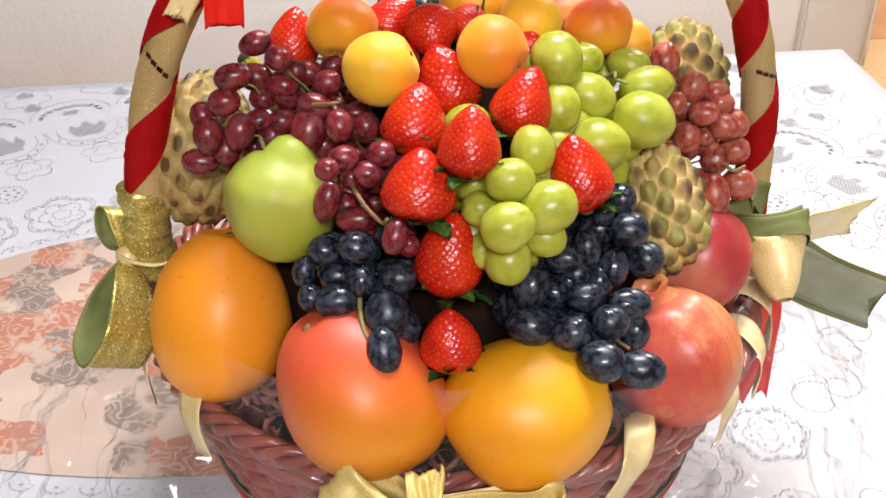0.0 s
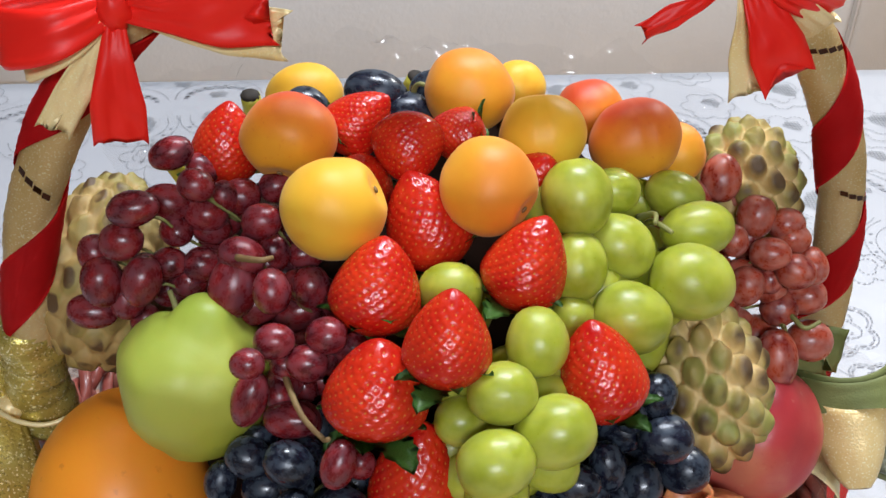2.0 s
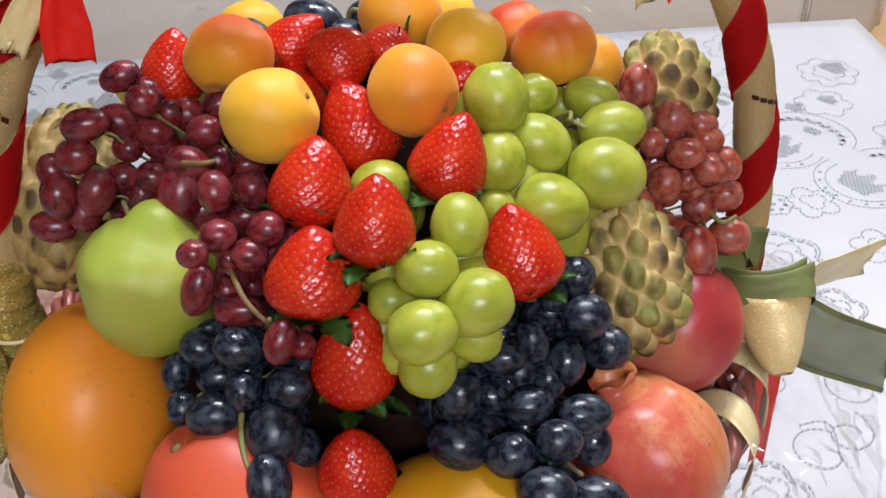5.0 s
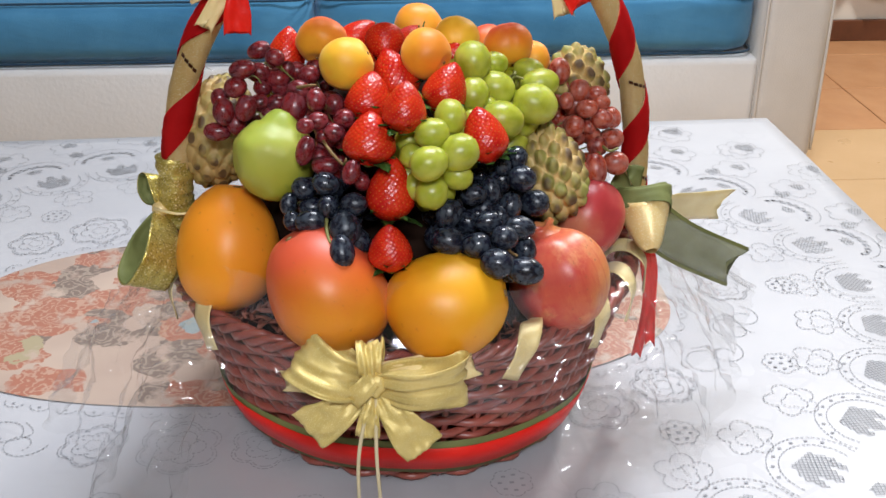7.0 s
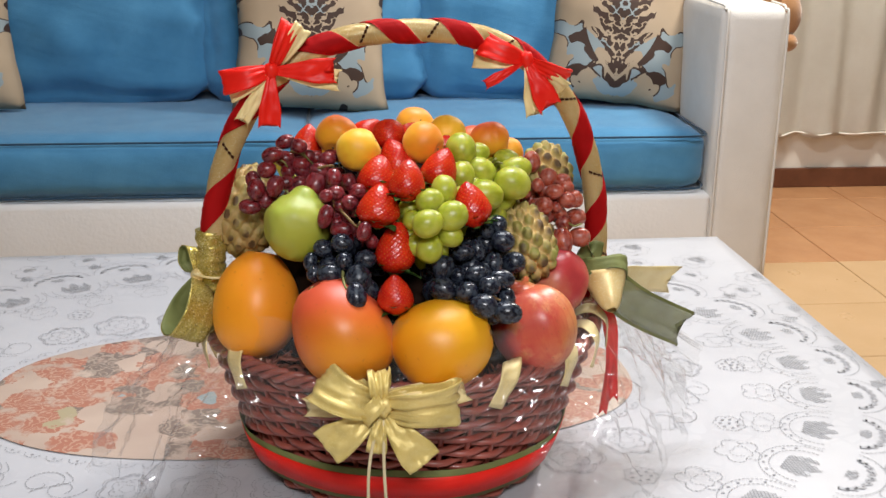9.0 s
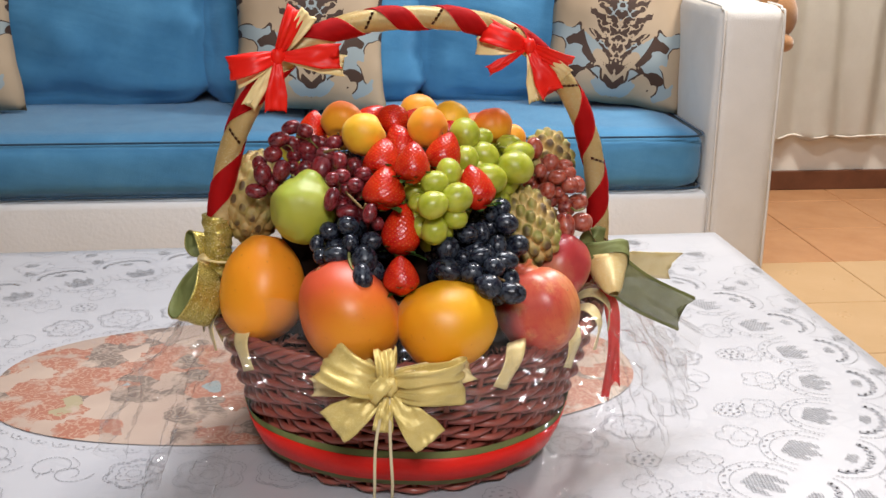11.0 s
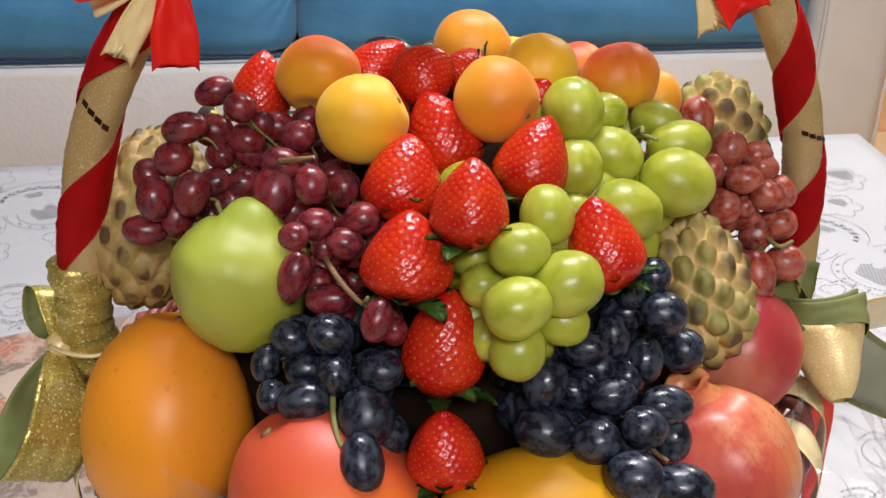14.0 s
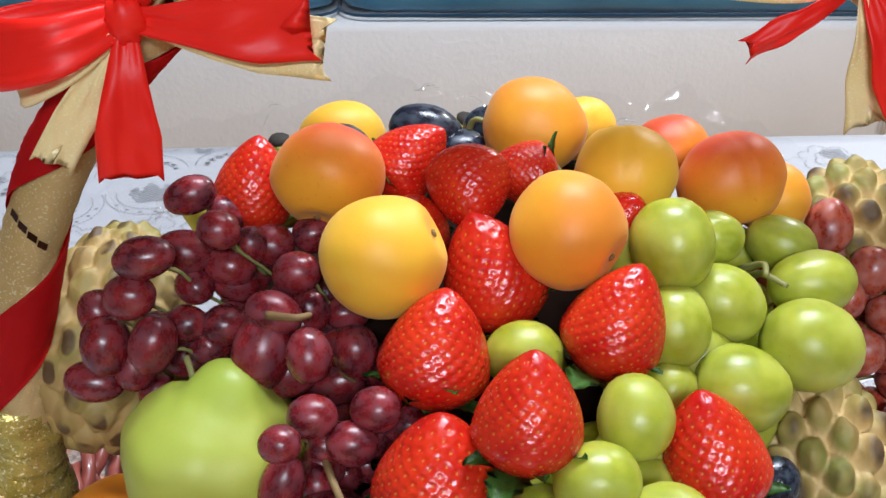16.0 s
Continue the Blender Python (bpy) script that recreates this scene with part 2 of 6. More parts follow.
M["red_velvet"] = cloth_mat("red_velvet", (0.60, 0.007, 0.009), (0.70, 0.012, 0.013), 0.65, 0.0, weave=1600, bump=0.2, spec=0.2)
M["olive_cloth"] = cloth_mat("olive_cloth", (0.12, 0.13, 0.035), (0.19, 0.20, 0.06), 0.7, 0.0, weave=1400, bump=0.4)
M["olive_rib"] = cloth_mat("olive_rib", (0.13, 0.15, 0.04), (0.22, 0.24, 0.08), 0.65, 0.0, weave=700, bump=0.5)
M["olive_gauze"] = cloth_mat("olive_gauze", (0.17, 0.18, 0.075), (0.24, 0.25, 0.12), 0.75, 0.0, weave=1400, bump=0.3)
M["olive_gauze"].node_tree.nodes["Principled BSDF"].inputs["Alpha"].default_value = 0.68
M["inner_weave"] = cloth_mat("reddish_weave_strip", (0.16, 0.045, 0.03), (0.40, 0.15, 0.10), 0.5, weave=300, bump=0.2)
M["copper"] = cloth_mat("copper_print", (0.10, 0.03, 0.012), (0.16, 0.05, 0.02), 0.4, 0.3)
M["cord"] = cloth_mat("cord", (0.62, 0.52, 0.30), (0.72, 0.62, 0.4), 0.5)
# near-black stands in for the shade between the fruit
M["gap_shade"] = cloth_mat("gap_shade", (0.012, 0.007, 0.005), (0.025, 0.012, 0.008), 0.95, 0.0, weave=200, spec=0.05)


def film_mat():
    m = bpy.data.materials.new("clear_film")
    m.use_nodes = True
    t = m.node_tree
    t.nodes.remove(t.nodes["Principled BSDF"])
    out = t.nodes["Material Output"]
    clear = t.nodes.new("ShaderNodeBsdfTransparent")
    clear.inputs[0].default_value = (0.985, 0.985, 0.985, 1)
    gloss = t.nodes.new("ShaderNodeBsdfGlossy")
    gloss.inputs["Roughness"].default_value = 0.07
    mixer = t.nodes.new("ShaderNodeMixShader")
    rim = t.nodes.new("ShaderNodeLayerWeight")
    rim.inputs[0].default_value = 0.5
    steep = t.nodes.new("ShaderNodeMath")
    steep.operation = "POWER"
    t.links.new(rim.outputs["Facing"], steep.inputs[0])
    steep.inputs[1].default_value = 3.0
    amount = t.nodes.new("ShaderNodeMath")
    amount.operation = "MULTIPLY_ADD"
    t.links.new(steep.outputs[0], amount.inputs[0])
    amount.inputs[1].default_value = 0.22
    amount.inputs[2].default_value = 0.045
    t.links.new(amount.outputs[0], mixer.inputs[0])
    milk = t.nodes.new("ShaderNodeBsdfDiffuse")
    milk.inputs[0].default_value = (0.9, 0.9, 0.9, 1)
    body = t.nodes.new("ShaderNodeMixShader")
    body.inputs[0].default_value = 0.014
    t.links.new(clear.outputs[0], body.inputs[1])
    t.links.new(milk.outputs[0], body.inputs[2])
    t.links.new(body.outputs[0], mixer.inputs[1])
    t.links.new(gloss.outputs[0], mixer.inputs[2])
    t.links.new(mixer.outputs[0], out.inputs[0])
    return m


M["film"] = film_mat()


def lace_mat():
    """White cloth with a faint woven lace ground and soft unevenness."""
    m = mat_new("lace_cloth", (0.8, 0.8, 0.8), 0.32, spec=0.5)
    k = Nodes(m)
    x, y, _ = k.split(k.coords())
    flat = k.join(x, y)
    c = k.mix(k.grey(k.noise(3, 4, flat), 0.3, 0.7), (0.45, 0.45, 0.475), (0.52, 0.52, 0.545))
    v = k.n("ShaderNodeTexVoronoi", Scale=34.0, feature="DISTANCE_TO_EDGE")
    k.set(v.inputs["Vector"], flat)
    ground = k.math("MULTIPLY", k.math("LESS_THAN", v.outputs["Distance"], 0.10), k.grey(k.noise(7, 2, flat), 0.50, 0.62))
    c = k.mix(k.math("MULTIPLY", ground, 0.30), c, (0.40, 0.40, 0.43))
    k.colour(c).bump(k.math("ADD", k.math("MULTIPLY", k.noise(5, 2, flat), 2.0), k.noise(22, 3, flat)), 0.14, 0.004)
    k.rough(k.math("ADD", 0.30, k.math("MULTIPLY", k.noise(10, 3, flat), 0.2)))
    return m


M["lace"] = lace_mat()


def mat_print():
    m = mat_new("printed_mat", (0.6, 0.5, 0.42), 0.4)
    k = Nodes(m)
    x, y, _ = k.split(k.coords())
    flat = k.join(x, y)
    c = k.mix(k.grey(k.noise(6, 3, flat), 0.4, 0.6), (0.46, 0.345, 0.28), (0.54, 0.42, 0.34))
    blob = k.n("ShaderNodeTexVoronoi", Scale=15.0, feature="SMOOTH_F1")
    wob = k.n("ShaderNodeVectorMath", op="ADD")
    k.set(wob.inputs[0], flat)
    k.set(wob.inputs[1], k.join(k.math("MULTIPLY", k.noise(16, 4, flat), 0.09), k.math("MULTIPLY", k.noise(19, 4, flat), 0.09)))
    k.set(blob.inputs["Vector"], wob.outputs[0])
    tone = blob.outputs["Color"]
    r, g, b = k.split(tone)
    scroll = k.math("SINE", k.math("MULTIPLY", k.noise(26, 3, flat), 60))
    ink = k.mix(k.grey(scroll, 0.3, 0.7), (0.40, 0.155, 0.10), (0.50, 0.30, 0.22))
    ink = k.mix(k.math("GREATER_THAN", g, 0.5), ink, k.mix(k.grey(k.math("SINE", k.math("MULTIPLY", k.noise(20, 3, flat), 70)), 0.2, 0.8), (0.20, 0.15, 0.125), (0.36, 0.29, 0.235)))
    ink = k.mix(k.math("GREATER_THAN", b, 0.82), ink, (0.30, 0.37, 0.38))
    ink = k.mix(k.math("GREATER_THAN", r, 0.84), ink, (0.40, 0.34, 0.21))
    cover = k.math("MULTIPLY", k.math("LESS_THAN", blob.outputs["Distance"], 0.50), k.grey(k.noise(24, 5, flat), 0.36, 0.48))
    k.colour(k.mix(k.math("MULTIPLY", cover, 0.92), c, ink))
    return m


M["mat_print"] = mat_print()
M["ink"] = cloth_mat("grey_ink", (0.27, 0.275, 0.295), (0.36, 0.365, 0.385), 0.5, weave=400, bump=0.05)
M["ink_pale"] = cloth_mat("pale_ink", (0.36, 0.36, 0.385), (0.42, 0.42, 0.445), 0.5, weave=400, bump=0.05)


def sofa_fabric(name, low, high, scale=500, sheen=0.3, creases=0.0):
    m = mat_new(name, low, 0.85, spec=0.2)
    k = Nodes(m)
    p = k.coords()
    c = k.mix(k.grey(k.noise(6, 5, p, 0.6), 0.3, 0.7), low, high)
    c = k.mix(k.math("MULTIPLY", k.grey(k.noise(scale, 2, p), 0.4, 0.7), 0.25), c, high)
    k.colour(c)
    k.b.inputs["Sheen Weight"].default_value = sheen
    fx, fy, fz = k.split(p)
    folds = k.noise(1.0, 3, k.join(k.math("MULTIPLY", fx, 3.0), k.math("MULTIPLY", fy, 3.0), k.math("ADD", k.math("MULTIPLY", fz, 20.0), k.math("MULTIPLY", fx, 5.0))), 0.55)
    k.bump(k.math("ADD", k.noise(scale, 2, p), k.math("ADD", k.math("MULTIPLY", k.noise(9, 3, p), 1.5), k.math("MULTIPLY", folds, creases))), 0.4, 0.003)
    return m


M["blue"] = sofa_fabric("blue_velvet", (0.042, 0.18, 0.35), (0.082, 0.27, 0.47), creases=3.5)
M["blue_dark"] = sofa_fabric("blue_piping_and_shade", (0.012, 0.045, 0.09), (0.02, 0.06, 0.11))
M["white_leather"] = sofa_fabric("white_upholstery", (0.64, 0.61, 0.57), (0.71, 0.68, 0.64), 260, 0.0)
M["beige_base"] = sofa_fabric("beige_upholstery", (0.76, 0.75, 0.735), (0.80, 0.79, 0.775), 90, 0.0)


def damask_mat():
    """Beige cloth with dark brown scrolls and pale blue leaves, mirrored about the middle."""
    m = mat_new("damask", (0.4, 0.33, 0.24), 0.6, spec=0.3)
    k = Nodes(m)
    x, _, z = k.split(k.coords())
    px = k.math("PINGPONG", k.math("ADD", x, 10.0), 0.25)
    v = k.join(px, 0.0, z)
    swirl = k.n("ShaderNodeVectorMath", op="ADD")
    k.set(swirl.inputs[0], v)
    k.set(swirl.inputs[1], k.join(k.math("MULTIPLY", k.noise(9, 2, v), 0.14), 0.0, k.math("MULTIPLY", k.noise(10, 2, v), 0.14)))
    w = swirl.outputs[0]
    a = k.noise(10, 1.0, w)
    b = k.noise(8, 1.0, w)
    solid = k.math("GREATER_THAN", a, 0.585)
    blue = k.math("GREATER_THAN", b, 0.555)
    edge = k.math("MULTIPLY", k.math("LESS_THAN", k.math("ABSOLUTE", k.math("SUBTRACT", b, 0.556)), 0.014), k.math("GREATER_THAN", a, 0.45))
    c = k.mix(k.grey(k.noise(5, 3), 0.3, 0.7), (0.38, 0.28, 0.18), (0.46, 0.35, 0.24))
    c = k.mix(k.math("MULTIPLY", blue, 0.8), c, (0.25, 0.34, 0.38))
    mx = k.math("ABSOLUTE", x)
    mz = k.math("SUBTRACT", z, 0.05)
    # a tall ornament: pairs of curled leaves along an upright stem, narrowing up and down
    body = k.math("MULTIPLY", 0.105, k.math("SUBTRACT", 1.0, k.math("POWER", k.math("ABSOLUTE", k.math("MULTIPLY", mz, 5.2)), 2.0)))
    lift = k.math("SUBTRACT", mz, k.math("MULTIPLY", mx, 0.9))
    leaf = k.math("SINE", k.math("ADD", k.math("MULTIPLY", lift, 105.0), k.math("MULTIPLY", k.noise(30, 1, v), 5.0)))
    reach = k.math("MULTIPLY", body, k.math("ADD", 0.72, k.math("MULTIPLY", leaf, 0.28)))
    veins = k.math("GREATER_THAN", k.math("ABSOLUTE", k.math("SUBTRACT", k.noise(24, 2, v), 0.5)), 0.028)
    medal = k.math("MULTIPLY", k.math("LESS_THAN", mx, reach), veins)
    outer = k.math("GREATER_THAN", mx, k.math("ADD", body, 0.015))
    dark = k.math("MAXIMUM", medal, k.math("MULTIPLY", k.math("MAXIMUM", edge, solid), outer))
    c = k.mix(dark, c, (0.055, 0.028, 0.018))
    k.colour(c).bump(k.noise(500, 2), 0.2, 0.001)
    return m


M["damask"] = damask_mat()


def plain(name, low, high, rough, scale=8, bump=0.1, fine=90, spec=0.4):
    m = mat_new(name, low, rough, spec=spec)
    k = Nodes(m)
    c = k.mix(k.grey(k.noise(scale, 5, None, 0.6), 0.3, 0.7), low, high)
    c = k.mix(k.math("MULTIPLY", k.grey(k.noise(fine, 3), 0.5, 0.7), 0.2), c, high)
    k.colour(c).bump(k.noise(fine, 4), bump, 0.003)
    k.rough(k.math("ADD", rough - 0.08, k.math("MULTIPLY", k.noise(scale * 3, 3), 0.16)))
    return m


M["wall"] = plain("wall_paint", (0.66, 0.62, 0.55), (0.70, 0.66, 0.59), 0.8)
# ceiling and side wall colours are lowered to deepen the shade on the fruit
M["ceiling"] = plain("dimmed_ceiling_paint", (0.32, 0.315, 0.31), (0.36, 0.355, 0.35), 0.9)
M["wall_dimmed"] = plain("dimmed_wall_paint", (0.22, 0.195, 0.165), (0.26, 0.23, 0.19), 0.85)
M["curtain"] = plain("curtain_cloth", (0.74, 0.69, 0.60), (0.82, 0.78, 0.70), 0.45, 5, 0.15, 400)
M["skirting"] = plain("brown_skirting", (0.10, 0.038, 0.02), (0.16, 0.06, 0.03), 0.4)
M["terracotta"] = plain("terracotta_tile", (0.42, 0.20, 0.09), (0.52, 0.27, 0.13), 0.35, 6, 0.08)
M["grout"] = plain("grout", (0.42, 0.28, 0.16), (0.46, 0.31, 0.18), 0.9, 40)
M["floor_tan"] = plain("tan_floor", (0.50, 0.32, 0.16), (0.56, 0.37, 0.20), 0.3, 4, 0.05)
M["wood_leg"] = plain("table_wood", (0.12, 0.06, 0.03), (0.2, 0.1, 0.05), 0.45, 12)
M["plush"] = sofa_fabric("brown_plush", (0.28, 0.13, 0.05), (0.40, 0.20, 0.08), 300, 0.5)


# ---- building helpers ----
def mesh_of(name, bm, material, smooth=True):
    bmesh.ops.recalc_face_normals(bm, faces=bm.faces)
    me = bpy.data.meshes.new(name)
    bm.to_mesh(me)
    bm.free()
    me.materials.append(material)
    me.shade_smooth() if smooth else me.shade_flat()
    return me


def thing(name, m, label, category, group="", kind=""):
    ob = new(name)
    ob.matrix_world = m
    ob.empty_display_size = 0.02
    return tagged(ob, label, category, group, kind)


def child(name, me, parent, m=None, label=""):
    """A mesh object under a thing or part; m is its pose in the parent's own axes."""
    ob = new(name, me)
    ob.parent = parent
    ob.matrix_basis = m if m is not None else Matrix()
    return tagged(ob, label)


def part(name, bm, material, parent, label="", smooth=True, m=None):
    return child(name, mesh_of(name, bm, material, smooth), parent, m, label)


def sphere(bm, c, r, u=16, v=10):
    bmesh.ops.create_uvsphere(bm, u_segments=u, v_segments=v, radius=1.0, matrix=Matrix.LocRotScale(c, None, r if hasattr(r, "__len__") else (r, r, r)))
    return bm


def box(bm, lo, hi, bevel=0.0, seg=3):
    c = [(a + b) / 2 for a, b in zip(lo, hi)]
    s = [b - a for a, b in zip(lo, hi)]
    got = bmesh.ops.create_cube(bm, size=1.0, matrix=Matrix.LocRotScale(c, None, s))
    if bevel:
        es = list({e for v in got["verts"] for e in v.link_edges})
        bmesh.ops.bevel(bm, geom=es, offset=bevel, segments=seg, affect="EDGES", profile=0.5)
    return bm


def spline(pts, n):
    """n + 1 places along a smooth line through pts."""
    p = [Vector(q[:3]) for q in pts]
    p = [2 * p[0] - p[1], *p, 2 * p[-1] - p[-2]]
    out = []
    for i in range(n + 1):
        f = i / n * (len(pts) - 1)
        k = min(int(f), len(pts) - 2)
        t = f - k
        a, b, c, d = p[k:k + 4]
        out.append(0.5 * (2 * b + (c - a) * t + (2 * a - 5 * b + 4 * c - d) * t * t + (3 * b - a - 3 * c + d) * t ** 3))
    return out


def tube(bm, line, radius, sides=8, closed=False, flat=1.0):
    """A round or flattened tube along a line; radius may be a function of 0..1."""
    n, rings, side = len(line), [], None
    for i, c in enumerate(line):
        a, b = (line[(i - 1) % n], line[(i + 1) % n]) if closed else (line[max(i - 1, 0)], line[min(i + 1, n - 1)])
        t = (b - a).normalized()
        side = (t.orthogonal() if side is None else side - t * side.dot(t)).normalized()
        up = t.cross(side)
        r = radius(i / (n - 1)) if callable(radius) else radius
        rings.append([bm.verts.new(c + (side * math.cos(w) + up * math.sin(w) * flat) * r) for w in (2 * math.pi * j / sides for j in range(sides))])
    for i in range(n if closed else n - 1):
        a, b = rings[i], rings[(i + 1) % n]
        for j in range(sides):
            bm.faces.new((a[j], a[(j + 1) % sides], b[(j + 1) % sides], b[j]))
    if not closed:
        bm.faces.new(rings[0][::-1])
        bm.faces.new(rings[-1])
    return bm


def ribbon(bm, pts, width, across, n=24, thick=0.0006, notch=0.0, wave=0.0, narrow=None, seed=0, cross=6):
    """A band of cloth along a smooth line. across: the band's width direction, one for all or one for each given place. notch: how deep its far end is cut in a V."""
    line = spline(pts, n)
    many = hasattr(across[0], "__len__")
    acr = spline(across, n) if many else [Vector(across)] * (n + 1)
    top, low = [], []
    for i, c in enumerate(line):
        t = (line[min(i + 1, n)] - line[max(i - 1, 0)]).normalized()
        w = (acr[i] - t * acr[i].dot(t)).normalized()
        nrm = t.cross(w)
        f = i / n
        half = width / 2 * (narrow(f) if narrow else 1)
        ra, rb = [], []
        for j in range(cross + 1):
            s = j / cross * 2 - 1
            q = c + w * half * s
            if wave:
                q = q + nrm * wave * noise.noise(Vector((f * 5 + seed, s * 1.6, seed * 3.1))) * (0.25 + 0.75 * f)
                q = q + nrm * wave * 0.22 * math.cos(s * 9 + seed) * (1 - f)
                q = q + nrm * wave * 0.45 * noise.noise(Vector((f * 4 + seed, s * 5.5, seed)))
            if notch and i == n:
                q = q - t * notch * (1 - abs(s))
            ra.append(bm.verts.new(q + nrm * thick / 2))
            rb.append(bm.verts.new(q - nrm * thick / 2))
        top.append(ra)
        low.append(rb)
    for i in range(n):
        for j in range(cross):
            bm.faces.new((top[i][j], top[i][j + 1], top[i + 1][j + 1], top[i + 1][j]))
            bm.faces.new((low[i][j], low[i + 1][j], low[i + 1][j + 1], low[i][j + 1]))
        for j in (0, cross):
            bm.faces.new((top[i][j], top[i + 1][j], low[i + 1][j], low[i][j]))
    for i in (0, n):
        for j in range(cross):
            bm.faces.new((top[i][j], low[i][j], low[i][j + 1], top[i][j + 1]))
    return bm


def even(points, n):
    """The same line with n + 1 places at even distances."""
    run = [0.0]
    for a, b in zip(points, points[1:]):
        run.append(run[-1] + (b - a).length)
    out, k = [], 0
    for i in range(n + 1):
        d = run[-1] * i / n
        while k < len(run) - 2 and run[k + 1] < d:
            k += 1
        out.append(points[k].lerp(points[k + 1], (d - run[k]) / max(1e-9, run[k + 1] - run[k])))
    return out


def facing(d, twist=0.0):
    """A turn that lays the own z axis along d."""
    return Vector(d).normalized().to_track_quat("Z", "Y").to_matrix().to_4x4() @ pose(0, 0, 0, 0, 0, twist)


def dots_on_ball(n):
    g = math.pi * (3 - math.sqrt(5))
    return [Vector((math.cos(g * i) * math.sqrt(1 - h * h), math.sin(g * i) * math.sqrt(1 - h * h), h)) for i in range(n) for h in (1 - (2 * i + 1) / n,)]


# ---- the room ----
def slab(name, lo, hi, material, label="", category="", bevel=0.0):
    ob = new(name, mesh_of(name, box(bmesh.new(), lo, hi, bevel), material, False))
    ob.matrix_world = ROOM
    return tagged(ob, label or f"plain {name.replace('_', ' ')}", category or name.split("_")[0], kind="structure")


X0, X1, Y0, Y1, TOP = -2.7, 3.0, -2.6, 3.85, 2.7
slab("floor", (X0, Y0, -0.12), (X1, Y1, -0.006), M["grout"], "tiled floor in terracotta and tan", "floor")
slab("wall_north", (X0, Y1, -0.1), (X1, Y1 + 0.15, TOP), M["wall"], "cream painted wall behind the sofa", "wall")
# walls and ceiling out of view, kept dark so less light bounces back
slab("wall_south", (X0, Y0 - 0.15, -0.1), (X1, Y0, TOP), M["wall_dimmed"], "unseen tan wall, darkened to cut bounced light", "wall")
slab("wall_west", (X0 - 0.15, Y0, -0.1), (X0, Y1, TOP), M["wall_dimmed"], "unseen tan wall, darkened to cut bounced light", "wall")
slab("wall_east", (X1, Y0, -0.1), (X1 + 0.15, Y1, TOP), M["wall_dimmed"], "unseen tan wall, darkened to cut bounced light", "wall")
slab("ceiling", (X0, Y0, TOP), (X1, Y1, TOP + 0.1), M["ceiling"], "unseen ceiling, greyed to cut bounced light", "ceiling")
slab("baseboard", (1.36, Y1 - 0.02, 0.0), (X1, Y1 - 0.001, 0.085), M["skirting"], "dark brown skirting along the wall", "skirting", 0.004)


def curtain():
    bm = bmesh.new()
    n, x0, x1 = 220, 1.42, 2.9
    rows = []
    for k, z in enumerate((0.235, 0.26, 0.5, 0.9, 1.5, 2.4)):
        row = []
        for i in range(n + 1):
            f = i / n
            x = x0 + (x1 - x0) * f
            y = Y1 - 0.07 + 0.030 * math.sin(f * 44 + 0.9 * math.sin(f * 13)) * (0.75 + 0.25 * math.sin(f * 23 + k * 0.3)) + 0.004 * math.sin(f * 110 + k)
            row.append(bm.verts.new((x + 0.008 * math.sin(k * 1.3 + f * 30), y, z + (0.006 * math.sin(f * 62) if k == 0 else 0))))
        rows.append(row)
    for a, b in zip(rows, rows[1:]):
        for i in range(n):
            bm.faces.new((a[i], a[i + 1], b[i + 1], b[i]))
    bmesh.ops.solidify(bm, geom=bm.faces[:], thickness=0.002)
    ob = thing("curtain", ROOM, "cream satin curtain hanging in soft folds", "curtain")
    part("fabric", bm, M["curtain"], ob)
    hem = bmesh.new()
    tube(hem, [Vector((x0 + (x1 - x0) * i / n, Y1 - 0.07 + 0.030 * math.sin(i / n * 44 + 0.9 * math.sin(i / n * 13)) * (0.75 + 0.25 * math.sin(i / n * 23)), 0.247 + 0.004 * math.sin(i / n * 62))) for i in range(n + 1)], 0.004, 5)
    part("hem", hem, M["curtain"], ob)
    rod = bmesh.new()
    tube(rod, [Vector((x0 - 0.1, Y1 - 0.07, 2.42)), Vector((x1, Y1 - 0.07, 2.42))], 0.014, 10)
    part("rod", rod, M["skirting"], ob)


curtain()


# ---- sofa ----
def cushion(size, puff=0.03, r=0.05, cuts=14, sag=0.0, seed=0.0, crease=0.006):
    """A soft upholstered block about its middle, rounded, swollen and a little creased."""
    bm = bmesh.new()
    bmesh.ops.create_cube(bm, size=2.0)
    bmesh.ops.subdivide_edges(bm, edges=bm.edges[:], cuts=cuts, use_grid_fill=True)
    half = Vector(size) / 2
    for v in bm.verts:
        u = v.co.copy()
        p = Vector([a * h for a, h in zip(u, half)])
        inner = Vector([max(-h + r, min(h - r, a)) for a, h in zip(p, half)])
        d = p - inner
        if d.length > 1e-9:
            p = inner + d.normalized() * r
        swell = [(1 - u[(i + 1) % 3] ** 2) * (1 - u[(i + 2) % 3] ** 2) * puff * u[i] for i in range(3)]
        p += Vector(swell)
        p += Vector((0, 0, 1)) * (-sag * (1 - u.x ** 2) * (1 - u.y ** 2))
        p += noise.noise_vector(p * 7 + Vector((seed, seed * 2, 0))) * crease + noise.noise_vector(Vector((p.x * 5, p.y * 5, p.z * 22)) + Vector((seed, 0, 0))) * crease * 0.7
        v.co = p
    return bm


def piping(half_x, half_y, r):
    pts = []
    for cx, cy, a0 in ((half_x - r, half_y - r, 0), (-half_x + r, half_y - r, 90), (-half_x + r, -half_y + r, 180), (half_x - r, -half_y + r, 270)):
        for k in range(5):
            a = radians(a0 + 22.5 * k)
            pts.append(Vector((cx + r * math.cos(a), cy + r * math.sin(a), 0)))
    return pts


